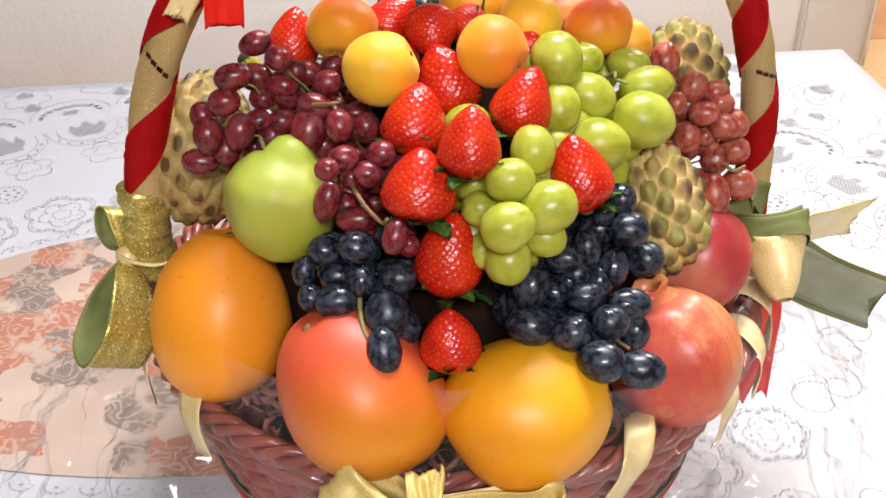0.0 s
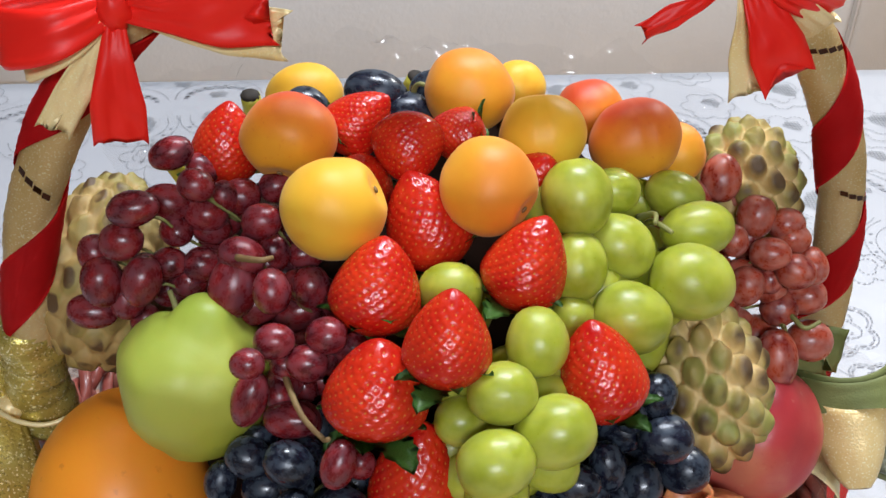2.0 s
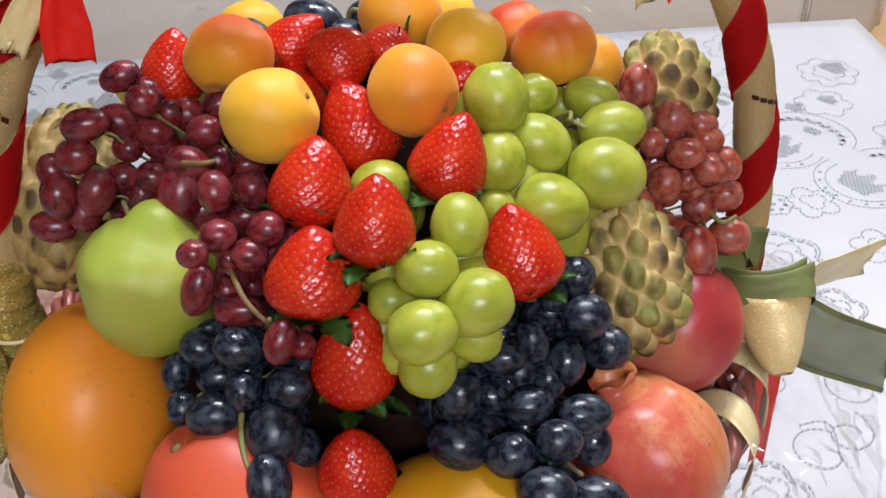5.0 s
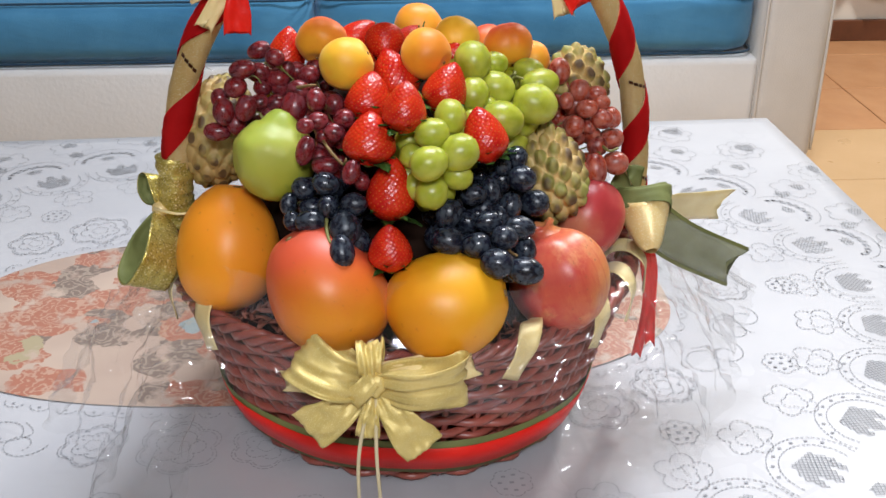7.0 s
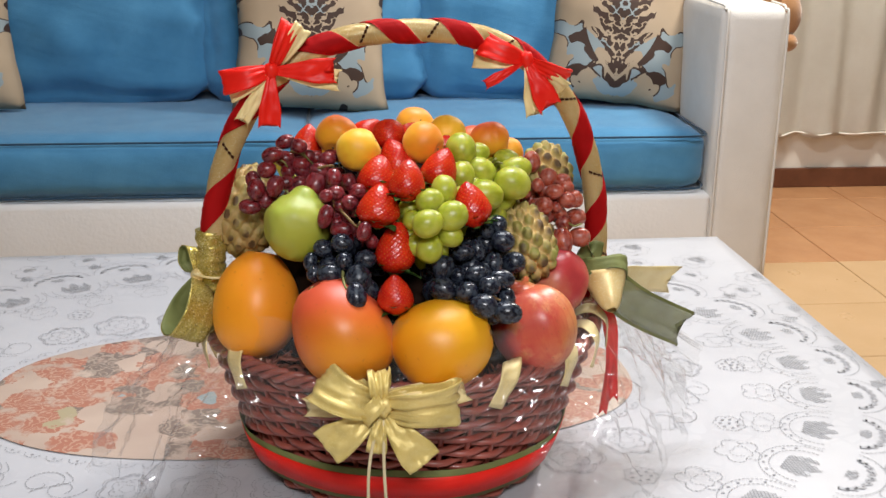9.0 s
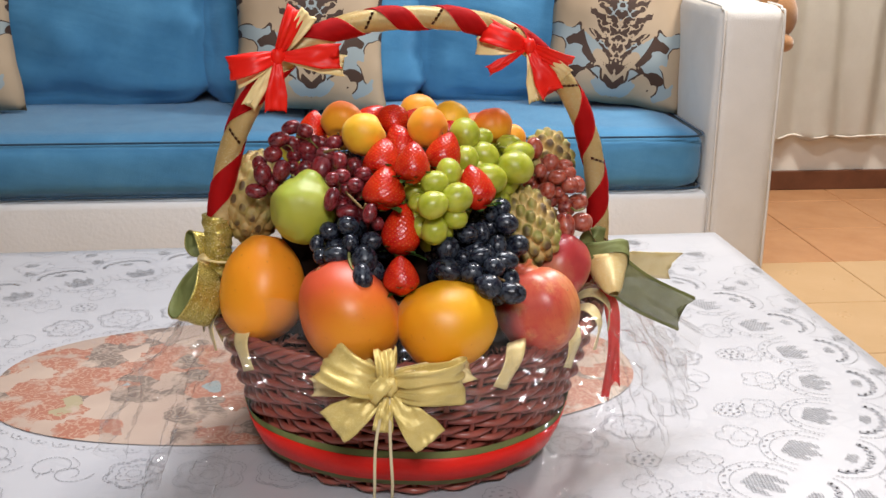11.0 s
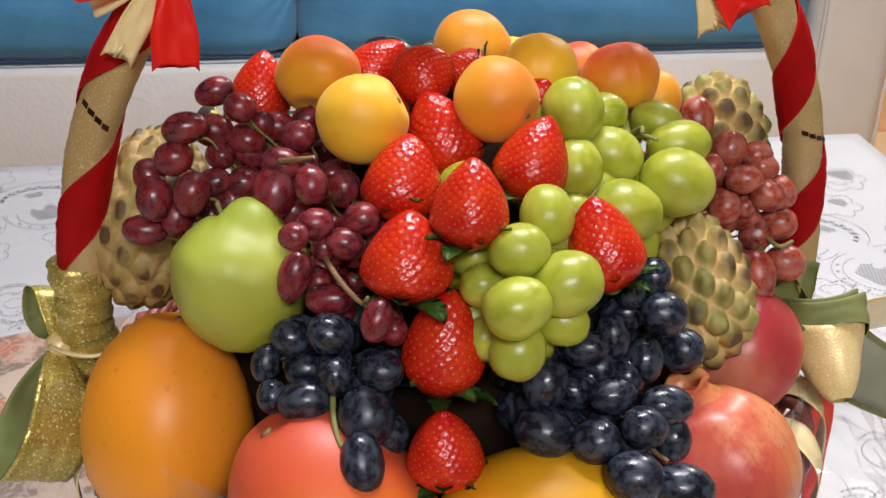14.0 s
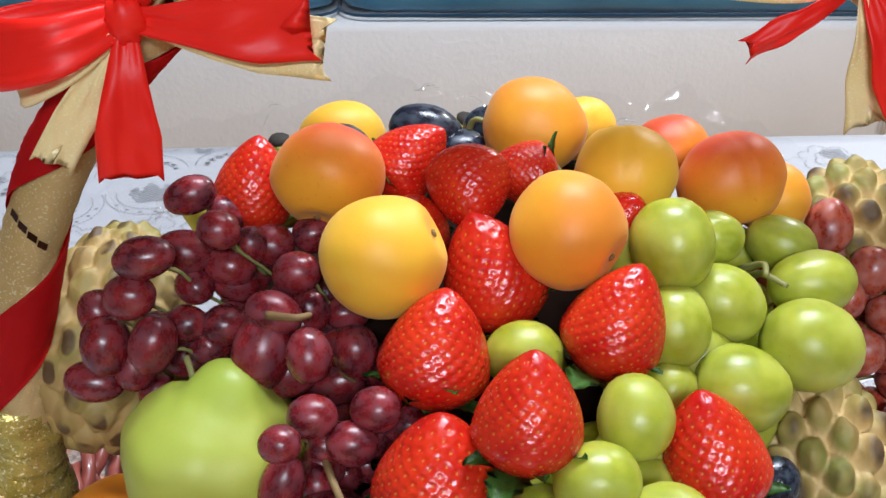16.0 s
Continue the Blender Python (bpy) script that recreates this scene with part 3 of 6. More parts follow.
SOFA_Y = 2.57
sofa = thing("sofa", ROOM @ pose(0, SOFA_Y, 0), "blue velvet sofa with off-white upholstered arm and base", "sofa")
SX0, SX1 = -1.95, 1.11
part("base", box(bmesh.new(), (SX0, -0.03, 0.012), (SX1 + 0.01, 0.92, 0.335), 0.02), M["beige_base"], sofa, "beige upholstered base")
part("back_frame", box(bmesh.new(), (SX0, 0.74, 0.335), (SX1, 0.94, 0.80), 0.05, 4), M["beige_base"], sofa)
for ax in (SX1, SX0 - 0.2):
    bm = bmesh.new()
    box(bm, (ax, -0.035, 0.012), (ax + 0.205, 0.95, 0.90), 0.045, 5)
    arm = part("arm", bm, M["white_leather"], sofa, "off-white upholstered arm with piped edges")
    for side in (0.012, 0.193):
        seam = bmesh.new()
        tube(seam, spline([(ax + side, -0.034, 0.06), (ax + side, -0.036, 0.45), (ax + side, -0.034, 0.84), (ax + side, -0.006, 0.887), (ax + side, 0.06, 0.897), (ax + side, 0.5, 0.9), (ax + side, 0.9, 0.897)], 40), 0.004, 6)
        part("seam", seam, M["white_leather"], arm)
for lx in (SX0 + 0.1, SX1 - 0.1):
    for ly in (0.1, 0.85):
        part("foot", box(bmesh.new(), (lx - 0.03, ly - 0.03, 0), (lx + 0.03, ly + 0.03, 0.055), 0.004), M["skirting"], sofa)
seats = ((-1.94, -0.115), (-0.105, 1.10))
for i, (a, b) in enumerate(seats):
    w = b - a
    seat = part("seat_cushion", cushion((w, 0.80, 0.185), 0.022, 0.05, 16, 0.012, i * 3.7, 0.004), M["blue"], sofa, "flat blue velvet seat cushion", m=pose((a + b) / 2, 0.385, 0.433))
    # upper line is piping; the lower dark one draws the bottom edge's shade
    for dz in (0.078, -0.084):
        line = [p + Vector((0, 0, dz)) for p in piping(w / 2 + 0.006, 0.406, 0.06)]
        pts = [line[k].lerp(line[(k + 1) % len(line)], f) for k in range(len(line)) for f in (0, 0.5)]
        part("piping", tube(bmesh.new(), pts, 0.0034, 6, True), M["blue_dark"], seat)
backs = ((-1.93, -1.35), (-1.33, -0.455), (-0.44, 0.27), (0.285, 1.09))
for i, (a, b) in enumerate(backs):
    part("back_cushion", cushion((b - a, 0.20, 0.46), 0.045, 0.07, 18, 0.0, i * 5.1 + 2, 0.016), M["blue"], sofa, "plump creased blue velvet back cushion", m=pose((a + b) / 2, 0.62, 0.755, -10, 0, (-1) ** i * 1.0))


def throw_pillow(m, size, label, seed):
    ob = thing("throw_pillow", m, label, "pillow", "damask pillows on the sofa")
    bm = bmesh.new()
    n = 26
    grid = {}
    for side in (1, -1):
        for i in range(n + 1):
            for j in range(n + 1):
                u, v = i / n * 2 - 1, j / n * 2 - 1
                if side == -1 and (i in (0, n) or j in (0, n)):
                    grid[side, i, j] = grid[1, i, j]
                    continue
                pinch = 1 - 0.07 * (1 - v * v) * abs(u) - 0.0
                pinch2 = 1 - 0.07 * (1 - u * u) * abs(v)
                h = 0.075 * (max(0.0, (1 - u ** 4) * (1 - v ** 4))) ** 0.6
                p = Vector((u * size / 2 * pinch, side * h, v * size / 2 * pinch2))
                p += noise.noise_vector(p * 9 + Vector((seed, 0, 0))) * 0.010
                grid[side, i, j] = bm.verts.new(p)
        for i in range(n):
            for j in range(n):
                bm.faces.new((grid[side, i, j], grid[side, i + 1, j], grid[side, i + 1, j + 1], grid[side, i, j + 1]))
    part("cover", bm, M["damask"], ob)


throw_pillow(ROOM @ pose(-0.095, SOFA_Y + 0.40, 0.765, -17, 2, 3), 0.50, "beige cushion with brown and blue damask scrolls", 1.0)
throw_pillow(ROOM @ pose(0.92, SOFA_Y + 0.42, 0.755, -16, 5, -12), 0.47, "beige cushion with a dark brown medallion and blue leaves", 4.0)
throw_pillow(ROOM @ pose(-1.26, SOFA_Y + 0.38, 0.77, -16, -4, 8), 0.50, "beige cushion with grey-blue damask scrolls", 7.0)

toy = bmesh.new()
for c, r in (((0, 0, 0.11), (0.05, 0.045, 0.07)), ((0.0, -0.02, 0.03), (0.035, 0.05, 0.03)), ((-0.04, 0, 0.16), (0.035, 0.03, 0.05))):
    sphere(toy, c, r, 20, 14)
toy_ob = new("stuffed_toy", mesh_of("stuffed_toy", toy, M["plush"]))
toy_ob.matrix_world = ROOM @ pose(1.358, SOFA_Y + 0.13, 0.745)
tagged(toy_ob, "small brown plush toy beside the sofa arm", "toy")

# ---- table ----
TZ = 0.45
TABLE = pose(0, 0, 0, 0, 0, 7.2)
table = thing("coffee_table", TABLE, "low table under a white lace-print cloth", "table")
TX0, TX1, TY0, TY1 = -0.86, 0.907, 0.10, 1.728
part("tabletop", box(bmesh.new(), (TX0 + 0.006, TY0 + 0.006, TZ - 0.045), (TX1 - 0.006, TY1 - 0.006, TZ - 0.004), 0.004), M["wood_leg"], table)
for lx in (TX0 + 0.06, TX1 - 0.06):
    for ly in (TY0 + 0.06, TY1 - 0.06):
        part("leg", box(bmesh.new(), (lx - 0.03, ly - 0.03, 0.0), (lx + 0.03, ly + 0.03, TZ - 0.045), 0.004), M["wood_leg"], table)


def tablecloth():
    bm = bmesh.new()
    nx, ny, drop = 60, 56, 0.22
    us = [TX0 + (TX1 - TX0) * i / nx for i in range(nx + 1)]
    vs = [TY0 + (TY1 - TY0) * j / ny for j in range(ny + 1)]
    grid = {(i, j): bm.verts.new((u, v, TZ + 0.0008 * noise.noise(Vector((u * 6, v * 6, 0))) - 0.0008)) for i, u in enumerate(us) for j, v in enumerate(vs)}
    for i in range(nx):
        for j in range(ny):
            bm.faces.new((grid[i, j], grid[i + 1, j], grid[i + 1, j + 1], grid[i, j + 1]))
    edge = [(i, 0) for i in range(nx)] + [(nx, j) for j in range(ny)] + [(i, ny) for i in range(nx, 0, -1)] + [(0, j) for j in range(ny, 0, -1)]
    cx, cy = (TX0 + TX1) / 2, (TY0 + TY1) / 2
    prev = [grid[e] for e in edge]
    for k, z in enumerate((0.01, 0.06, 0.14, drop)):
        row = []
        for n_, e in enumerate(edge):
            c = grid[e].co
            out = Vector(((c.x - cx) / (TX1 - TX0), (c.y - cy) / (TY1 - TY0), 0))
            out = Vector((math.copysign(1, out.x) if abs(out.x) > 0.499 else 0, math.copysign(1, out.y) if abs(out.y) > 0.499 else 0, 0))
            row.append(bm.verts.new(c + out * (0.004 + z * (0.09 + 0.12 * math.sin(n_ * 0.55))) - Vector((0, 0, z))))
        for n_ in range(len(edge)):
            m_ = (n_ + 1) % len(edge)
            bm.faces.new((prev[n_], prev[m_], row[m_], row[n_]))
        prev = row
    ob = thing("tablecloth", TABLE, "white lace-print plastic cloth covering the low table", "tablecloth")
    part("cloth", bm, M["lace"], ob)
    return ob


class Print:
    """Flat print on the cloth, drawn as short strokes: dashed lines, dots and netting."""

    def __init__(self):
        self.v, self.f = [], []

    def stroke(self, a, b, w):
        d = (b - a)
        if d.length < 1e-6 or not (TX0 + 0.004 < a.x < TX1 - 0.004 and TY0 + 0.004 < a.y < TY1 - 0.004):
            return
        if not (TX0 + 0.004 < b.x < TX1 - 0.004 and TY0 + 0.004 < b.y < TY1 - 0.004):
            return
        p = Vector((-d.y, d.x)).normalized() * w / 2
        n = len(self.v)
        self.v += [(q.x, q.y, TZ + 0.0004) for q in (a - p, b - p, b + p, a + p)]
        self.f.append((n, n + 1, n + 2, n + 3))

    def line(self, pts, w=0.0014, dash=0.0042, gap=0.0020):
        d, on, left_ = 0.0, True, dash
        for a, b in zip(pts, pts[1:]):
            run, long = 0.0, (b - a).length
            while run < long:
                step = min(left_, long - run)
                if on:
                    self.stroke(a.lerp(b, run / long), a.lerp(b, (run + step) / long), w)
                run += step
                left_ -= step
                if left_ < 1e-7:
                    on = not on
                    left_ = dash if on else gap

    def dot(self, c, r):
        self.stroke(c - Vector((r, 0)), c + Vector((r, 0)), r * 1.4)

    def mesh(self, name, material, parent, label):
        me = bpy.data.meshes.new(name)
        me.from_pydata(self.v, [], self.f)
        me.materials.append(material)
        return child(name, me, parent, None, label)


def lobed(c, r, lobes, depth, turn=0.0, n=90, stretch=1.0):
    """A closed outline with rounded lobes about c."""
    out = []
    for i in range(n + 1):
        a = 2 * math.pi * i / n
        q = r * (1 - depth + depth * abs(math.cos(a * lobes / 2)) ** 0.8)
        v = Vector((q * math.cos(a) * stretch, q * math.sin(a)))
        v.rotate(Matrix.Rotation(turn, 2))
        out.append(c + v)
    return out


PRINT_C = Vector((-0.02, 1.02))


def oval(a, b, n, power=2.0):
    """n places at even steps on an oval round the printed middle, each with its outward turn."""
    pts = []
    for i in range(721):
        t = 2 * math.pi * i / 720
        c, sn = math.cos(t), math.sin(t)
        pts.append(PRINT_C + Vector((math.copysign(a * abs(c) ** (2 / power), c), math.copysign(b * abs(sn) ** (2 / power), sn))))
    pts = even([Vector((p.x, p.y, 0)) for p in pts], n)
    return [(p.to_2d(), math.atan2((q - o).x * -1, (q - o).y)) for o, p, q in zip([pts[-2], *pts[:-1]], pts[:-1], pts[1:])]


def lace_print(parent):
    ink, pale, rnd = Print(), Print(), random.Random(8)

    def frame_of(c, turn):
        m = Matrix.Rotation(turn, 2)
        return lambda u, v: c + m @ Vector((u, v))

    def net(at, reach, wide, fingers):
        """Netting in a patch that splits into fingers outwards; u runs outwards."""
        def inside(u, v):
            if abs(v) > wide * (0.55 + 0.45 * math.sin(min(1.0, max(0.0, u / reach)) * math.pi)):
                return False
            return 0 < u < reach * (0.62 + 0.38 * abs(math.cos(v / wide * fingers * 1.2)))
        step = 0.0066
        for i in range(-30, 31):
            for sgn in (1, -1):
                for j in range(-40, 41):
                    u0, v0 = j * step * 0.5, sgn * j * step * 0.5 + i * step
                    u1, v1 = u0 + step * 0.5, v0 + sgn * step * 0.5
                    if inside(u0, v0) and inside(u1, v1):
                        ink.stroke(at(u0, v0), at(u1, v1), 0.0011)

    def curl(at, r, turns, sgn):
        pts = []
        for i in range(50):
            f = i / 49
            a = f * turns * 2 * math.pi
            pts.append(at(sgn * r * (1 - 0.75 * f) * math.sin(a) + 0.4 * r * f, r * (1 - 0.75 * f) * math.cos(a)))
        ink.line(pts)

    # scallops and dots along the printed middle's edge
    for c, turn in oval(0.523, 0.256, 74, 2.5):
        at = frame_of(c, turn)
        ink.line([at(0.010 * math.cos(a), 0.0125 * math.sin(a)) for a in (math.pi * (i / 12 - 0.5) for i in range(13))])
        ink.dot(at(0.002, 0), 0.0019)
    # a garland of flowers and curls
    for i, (c, turn) in enumerate(oval(0.60, 0.325, 30, 2.3)):
        at = frame_of(c, turn)
        kind = i % 5
        if kind in (0, 1, 2):
            r = (0.040, 0.050, 0.043)[kind]
            ink.line(lobed(at(0, 0), r, 6, 0.22, turn))
            ink.line(lobed(at(0, 0), r * 0.62, 5, 0.30, turn + 0.4))
            ink.line(lobed(at(0, 0), r * 0.26, 5, 0.2, turn), dash=0.002, gap=0.0016)
            for k in range(6):
                a = turn + k * math.pi / 3
                ink.dot(at(0, 0) + Vector((math.cos(a), math.sin(a))) * r * 0.43, 0.0014)
            pale.line(lobed(at(0, 0), r * 0.9, 6, 0.22, turn), 0.0020, 0.008, 0.003)
        else:
            for sgn in (1, -1):
                curl(frame_of(at(0.004 * sgn, 0.020 * sgn), turn), 0.030, 1.1, sgn)
            ink.line([at(-0.03 + 0.06 * j / 20, 0.02 * math.sin(j / 20 * 5)) for j in range(21)])
    # small flowers of seven dots
    for c, turn in oval(0.690, 0.440, 16):
        ink.line(lobed(c, 0.024, 7, 0.16, turn))
        ink.dot(c, 0.0026)
        for k in range(7):
            a = turn + 2 * math.pi * k / 7
            ink.dot(c + Vector((math.cos(a), math.sin(a))) * 0.0135, 0.0024)
    # the border: leaves, fans with netting, and scalloped arches out to the cloth's edge
    for c, turn in oval(0.725, 0.520, 36):
        at = frame_of(c, turn)
        ink.line(lobed(at(-0.008, 0), 0.034, 5, 0.36, turn))
        ink.line(lobed(at(-0.004, 0), 0.017, 3, 0.40, turn), dash=0.003, gap=0.003)
    for c, turn in oval(0.775, 0.575, 36):
        at = frame_of(c, turn)
        for r, w in ((0.046, 0.0013), (0.060, 0.0012)):
            ink.line([at(0.030 - r * math.cos(a), r * math.sin(a)) for a in (math.pi * (i / 24 - 0.5) * 1.1 for i in range(25))], w)
        for k in range(7):
            a = (k - 3) * 0.36
            ink.dot(at(0.030 - 0.053 * math.cos(a), 0.053 * math.sin(a)), 0.0022)
        net(frame_of(at(0.000, 0.0), turn), 0.058 + rnd.uniform(-0.006, 0.006), 0.030, 3)
    for i, (c, turn) in enumerate(oval(0.860, 0.665, 36)):
        at = frame_of(c, turn)
        zig = [at(0.030 * math.cos(a) + 0.004 * math.sin(a * 18), 0.046 * math.sin(a)) for a in (math.pi * (j / 60 - 0.5) for j in range(61))]
        pale.line(zig, 0.0062, 0.03, 0.001)
        ink.line([at(0.050 * math.cos(a), 0.062 * math.sin(a)) for a in (math.pi * (j / 30 - 0.5) for j in range(31))])
        net(frame_of(at(0.034, 0.05), turn), 0.034, 0.016, 2)
        net(frame_of(at(-0.006, 0.0), turn), 0.022, 0.014, 1)
    for c, turn in oval(0.945, 0.760, 44):
        ink.line(lobed(c, 0.040, 6, 0.3, turn))
        net(frame_of(c, turn), 0.030, 0.016, 2)
    for c, turn in oval(1.04, 0.850, 40):
        ink.line(lobed(c, 0.045, 7, 0.25, turn))
        ink.line(lobed(c, 0.024, 5, 0.3, turn))
        net(frame_of(c, turn), 0.040, 0.022, 2)
    ink.mesh("print", M["ink"], parent, "grey dotted lace print")
    pale.mesh("pale_print", M["ink_pale"], parent, "pale grey lace print")


CLOTH = tablecloth()

mat_bm = bmesh.new()
ring, n_mat = [], 96
cen = mat_bm.verts.new((0, 0, 0.0012))
for r, z in ((0.5, 0.0013), (0.992, 0.0012), (1.0, 0.0004)):
    row = []
    for i in range(n_mat):
        c, sn = math.cos(2 * math.pi * i / n_mat), math.sin(2 * math.pi * i / n_mat)
        row.append(mat_bm.verts.new((math.copysign(r * 0.510 * abs(c) ** 0.8, c), math.copysign(r * 0.243 * abs(sn) ** 0.8, sn), z)))
    ring.append(row)
for i in range(n_mat):
    j = (i + 1) % n_mat
    mat_bm.faces.new((cen, ring[0][i], ring[0][j]))
    for a, b in zip(ring, ring[1:]):
        mat_bm.faces.new((a[i], b[i], b[j], a[j]))
place_mat = thing("placemat", TABLE @ pose(-0.02, 1.02, TZ + 0.0006), "long oval printed mat with faded salmon and brown motifs", "placemat")
part("sheet", mat_bm, M["mat_print"], place_mat)

# ---- basket ----
BX, BY = 0.0, 0.79
RIM_Z, RIM_A, RIM_B, BASE_A, BASE_B = 0.662, 0.255, 0.248, 0.182, 0.158
basket = thing("fruit_basket", pose(BX, BY, TZ), "oval reddish-brown wicker basket with a ribbon-wrapped handle", "basket")


def wall_at(z):
    """The basket's half axes at a height over the table."""
    f = max(0.0, min(1.0, z / (RIM_Z - TZ)))
    g = f ** 0.85
    return BASE_A + (RIM_A - BASE_A) * g, BASE_B + (RIM_B - BASE_B) * g


STAKES, ROWS_N = 40, 17
for k in range(ROWS_N):
    z = 0.008 + k * 0.0118
    a, b = wall_at(z)
    pts = []
    for i in range(STAKES * 4):
        th = 2 * math.pi * i / (STAKES * 4)
        d = 0.0052 * math.sin(th * STAKES / 2 + math.pi * k) + 0.0012 * noise.noise(Vector((math.cos(th) * 6, math.sin(th) * 6, k)))
        pts.append(Vector(((a + d) * math.cos(th), (b + d) * math.sin(th), z + 0.0016 * noise.noise(Vector((math.cos(th) * 9, math.sin(th) * 9, k * 2.0))))))
    part("weaver", tube(bmesh.new(), pts, 0.0046, 6, True, 1.15), M["cane"], basket)
for i in range(STAKES):
    th = 2 * math.pi * (i + 0.5) / STAKES
    pts = [Vector((wall_at(z)[0] * math.cos(th), wall_at(z)[1] * math.sin(th), z)) for z in [0.004 + 0.026 * j for j in range(9)]]
    part("stake", tube(bmesh.new(), pts, 0.0036, 6), M["cane"], basket)
for k in range(3):
    pts = []
    for i in range(216):
        th = 2 * math.pi * i / 216
        w = th * 26 + 2 * math.pi * k / 3
        r = 0.0058
        pts.append(Vector(((RIM_A + 0.003 + r * math.cos(w)) * math.cos(th), (RIM_B + 0.003 + r * math.cos(w)) * math.sin(th), RIM_Z - TZ + r * math.sin(w))))
    part("rim_strand", tube(bmesh.new(), pts, 0.0045, 7, True), M["cane"], basket)
bm = bmesh.new()
ring_lo = [bm.verts.new((BASE_A * math.cos(2 * math.pi * i / 64), BASE_B * math.sin(2 * math.pi * i / 64), 0.002)) for i in range(64)]
ring_hi = [bm.verts.new((BASE_A * math.cos(2 * math.pi * i / 64), BASE_B * math.sin(2 * math.pi * i / 64), 0.009)) for i in range(64)]
bm.faces.new(ring_lo[::-1])
bm.faces.new(ring_hi)
for i in range(64):
    bm.faces.new((ring_lo[i], ring_lo[(i + 1) % 64], ring_hi[(i + 1) % 64], ring_hi[i]))
part("bottom", bm, M["cane"], basket)


def band(name, z0, z1, out, material, label):
    """A ribbon round the basket."""
    bm = bmesh.new()
    n, rows = 128, []
    for z, o in ((z0, out), (z0 + (z1 - z0) * 0.5, out + 0.001), (z1, out), (z1, out - 0.0008), (z0, out - 0.0008)):
        a, b = wall_at(z)
        rows.append([bm.verts.new(((a + o + 0.0012 * math.sin(9 * t)) * math.cos(t), (b + o + 0.0012 * math.sin(9 * t)) * math.sin(t), z + 0.0022 * math.sin(3 * t + 1))) for t in (2 * math.pi * i / n for i in range(n))])
    for r in range(5):
        p, q = rows[r], rows[(r + 1) % 5]
        for i in range(n):
            bm.faces.new((p[i], p[(i + 1) % n], q[(i + 1) % n], q[i]))
    part(name, bm, material, basket, label)


band("olive_ribbon", 0.024, 0.084, 0.0118, M["olive_cloth"], "olive green ribbon round the basket's foot")
band("red_ribbon", 0.033, 0.073, 0.0138, M["red_satin"], "red satin ribbon round the basket's foot")

# handle: an arch of cane turned against the basket, wrapped with a gold band and a red band that wind together
HA, HZ0, HH, HN, HLOW = 0.2585, 0.70, 0.338, 2.5, 0.045
HANDLE = pose(0.012 - BX, 0.778 - BY, 0, 0, 0, 12.7)


def arch(u):
    """A place on the handle's line, u from 0 (x < 0) to 1, in the handle's own axes."""
    a = u * math.pi
    c, sn = math.cos(a), math.sin(a)
    return Vector((-math.copysign(HA * abs(c) ** (2 / HN), c), 0.0, HZ0 - TZ + HH * max(0.0, sn) ** (2 / HN)))


LEG = Vector((0, 0, HLOW))
ARCH = even([arch(0) - LEG, *[arch(i / 900) for i in range(901)], arch(1) - LEG], 300)
ARCH_LEN = sum((b - a).length for a, b in zip(ARCH, ARCH[1:]))
handle = part("handle", tube(bmesh.new(), ARCH[::4], 0.0122, 10), M["cane"], basket, "cane handle wrapped in gold and red ribbon", m=HANDLE)


def wind(u):
    """How many times the bands have gone round at u; they lie wider on the one leg."""
    d = u * ARCH_LEN - HLOW
    return float(np.interp(d, (-0.117, 0.137, 0.390, 0.471, 0.555, 0.777, 1.110), (-5, -3, -1, 0, 1, 3, 6)))


def helix(name, middle, span, r, material, u0=0.0, u1=1.0, label="", puff=0.0012):
    bm = bmesh.new()
    rows = []
    n, cross = len(ARCH) - 1, 12
    for i in range(n + 1):
        u = i / n
        if u < u0 or u > u1:
            continue
        t = (ARCH[min(i + 1, n)] - ARCH[max(i - 1, 0)]).normalized()
        side = Vector((0, -1, 0))
        up = t.cross(side)
        row = []
        for j in range(cross + 1):
            a = radians(middle - span / 2 + span * j / cross) + 2 * math.pi * wind(u)
            rr = r + puff * math.sin(j / cross * math.pi) + 0.0007 * noise.noise(Vector((u * 70, j * 0.8, middle)))
            row.append(bm.verts.new(ARCH[i] + (side * math.cos(a) + up * math.sin(a)) * rr))
        rows.append(row)
    for a, b in zip(rows, rows[1:]):
        for j in range(cross):
            bm.faces.new((a[j], a[j + 1], b[j + 1], b[j]))
    bmesh.ops.solidify(bm, geom=bm.faces[:], thickness=0.0006)
    return part(name, bm, material, handle, label)


gold_wrap = helix("gold_wrap", 180, 220, 0.0138, M["gold_cloth"], label="gold ribbon wound round the handle")
helix("red_wrap", 0, 158, 0.0153, M["red_velvet"], u0=0.118, label="dark red velvet ribbon wound round the handle")
for turn in np.arange(-3.5, 4.6, 1.0):
    # a row of copper dashes is printed across the gold band, once in each winding
    i = min(range(len(ARCH)), key=lambda q: abs(wind(q / (len(ARCH) - 1)) - turn))
    t = (ARCH[min(i + 1, len(ARCH) - 1)] - ARCH[max(i - 1, 0)]).normalized()
    up = t.cross(Vector((0, -1, 0)))
    bm = bmesh.new()
    for k in range(4):
        quad = []
        for da, dt in ((-8.2, -0.6), (8.2, -2.0), (8.2, 0.6), (-8.2, 2.0)):
            a = radians(-38 + 19 * k + da)
            quad.append(bm.verts.new(ARCH[i] + t * (0.0014 * dt + -0.0034 * (k - 1.5)) + (Vector((0, -1, 0)) * math.cos(a) + up * math.sin(a)) * 0.0158))
        bm.faces.new(quad)
    bmesh.ops.solidify(bm, geom=bm.faces[:], thickness=0.0004)
    part("copper_dashes", bm, M["copper"], handle, "row of dark copper dashes")

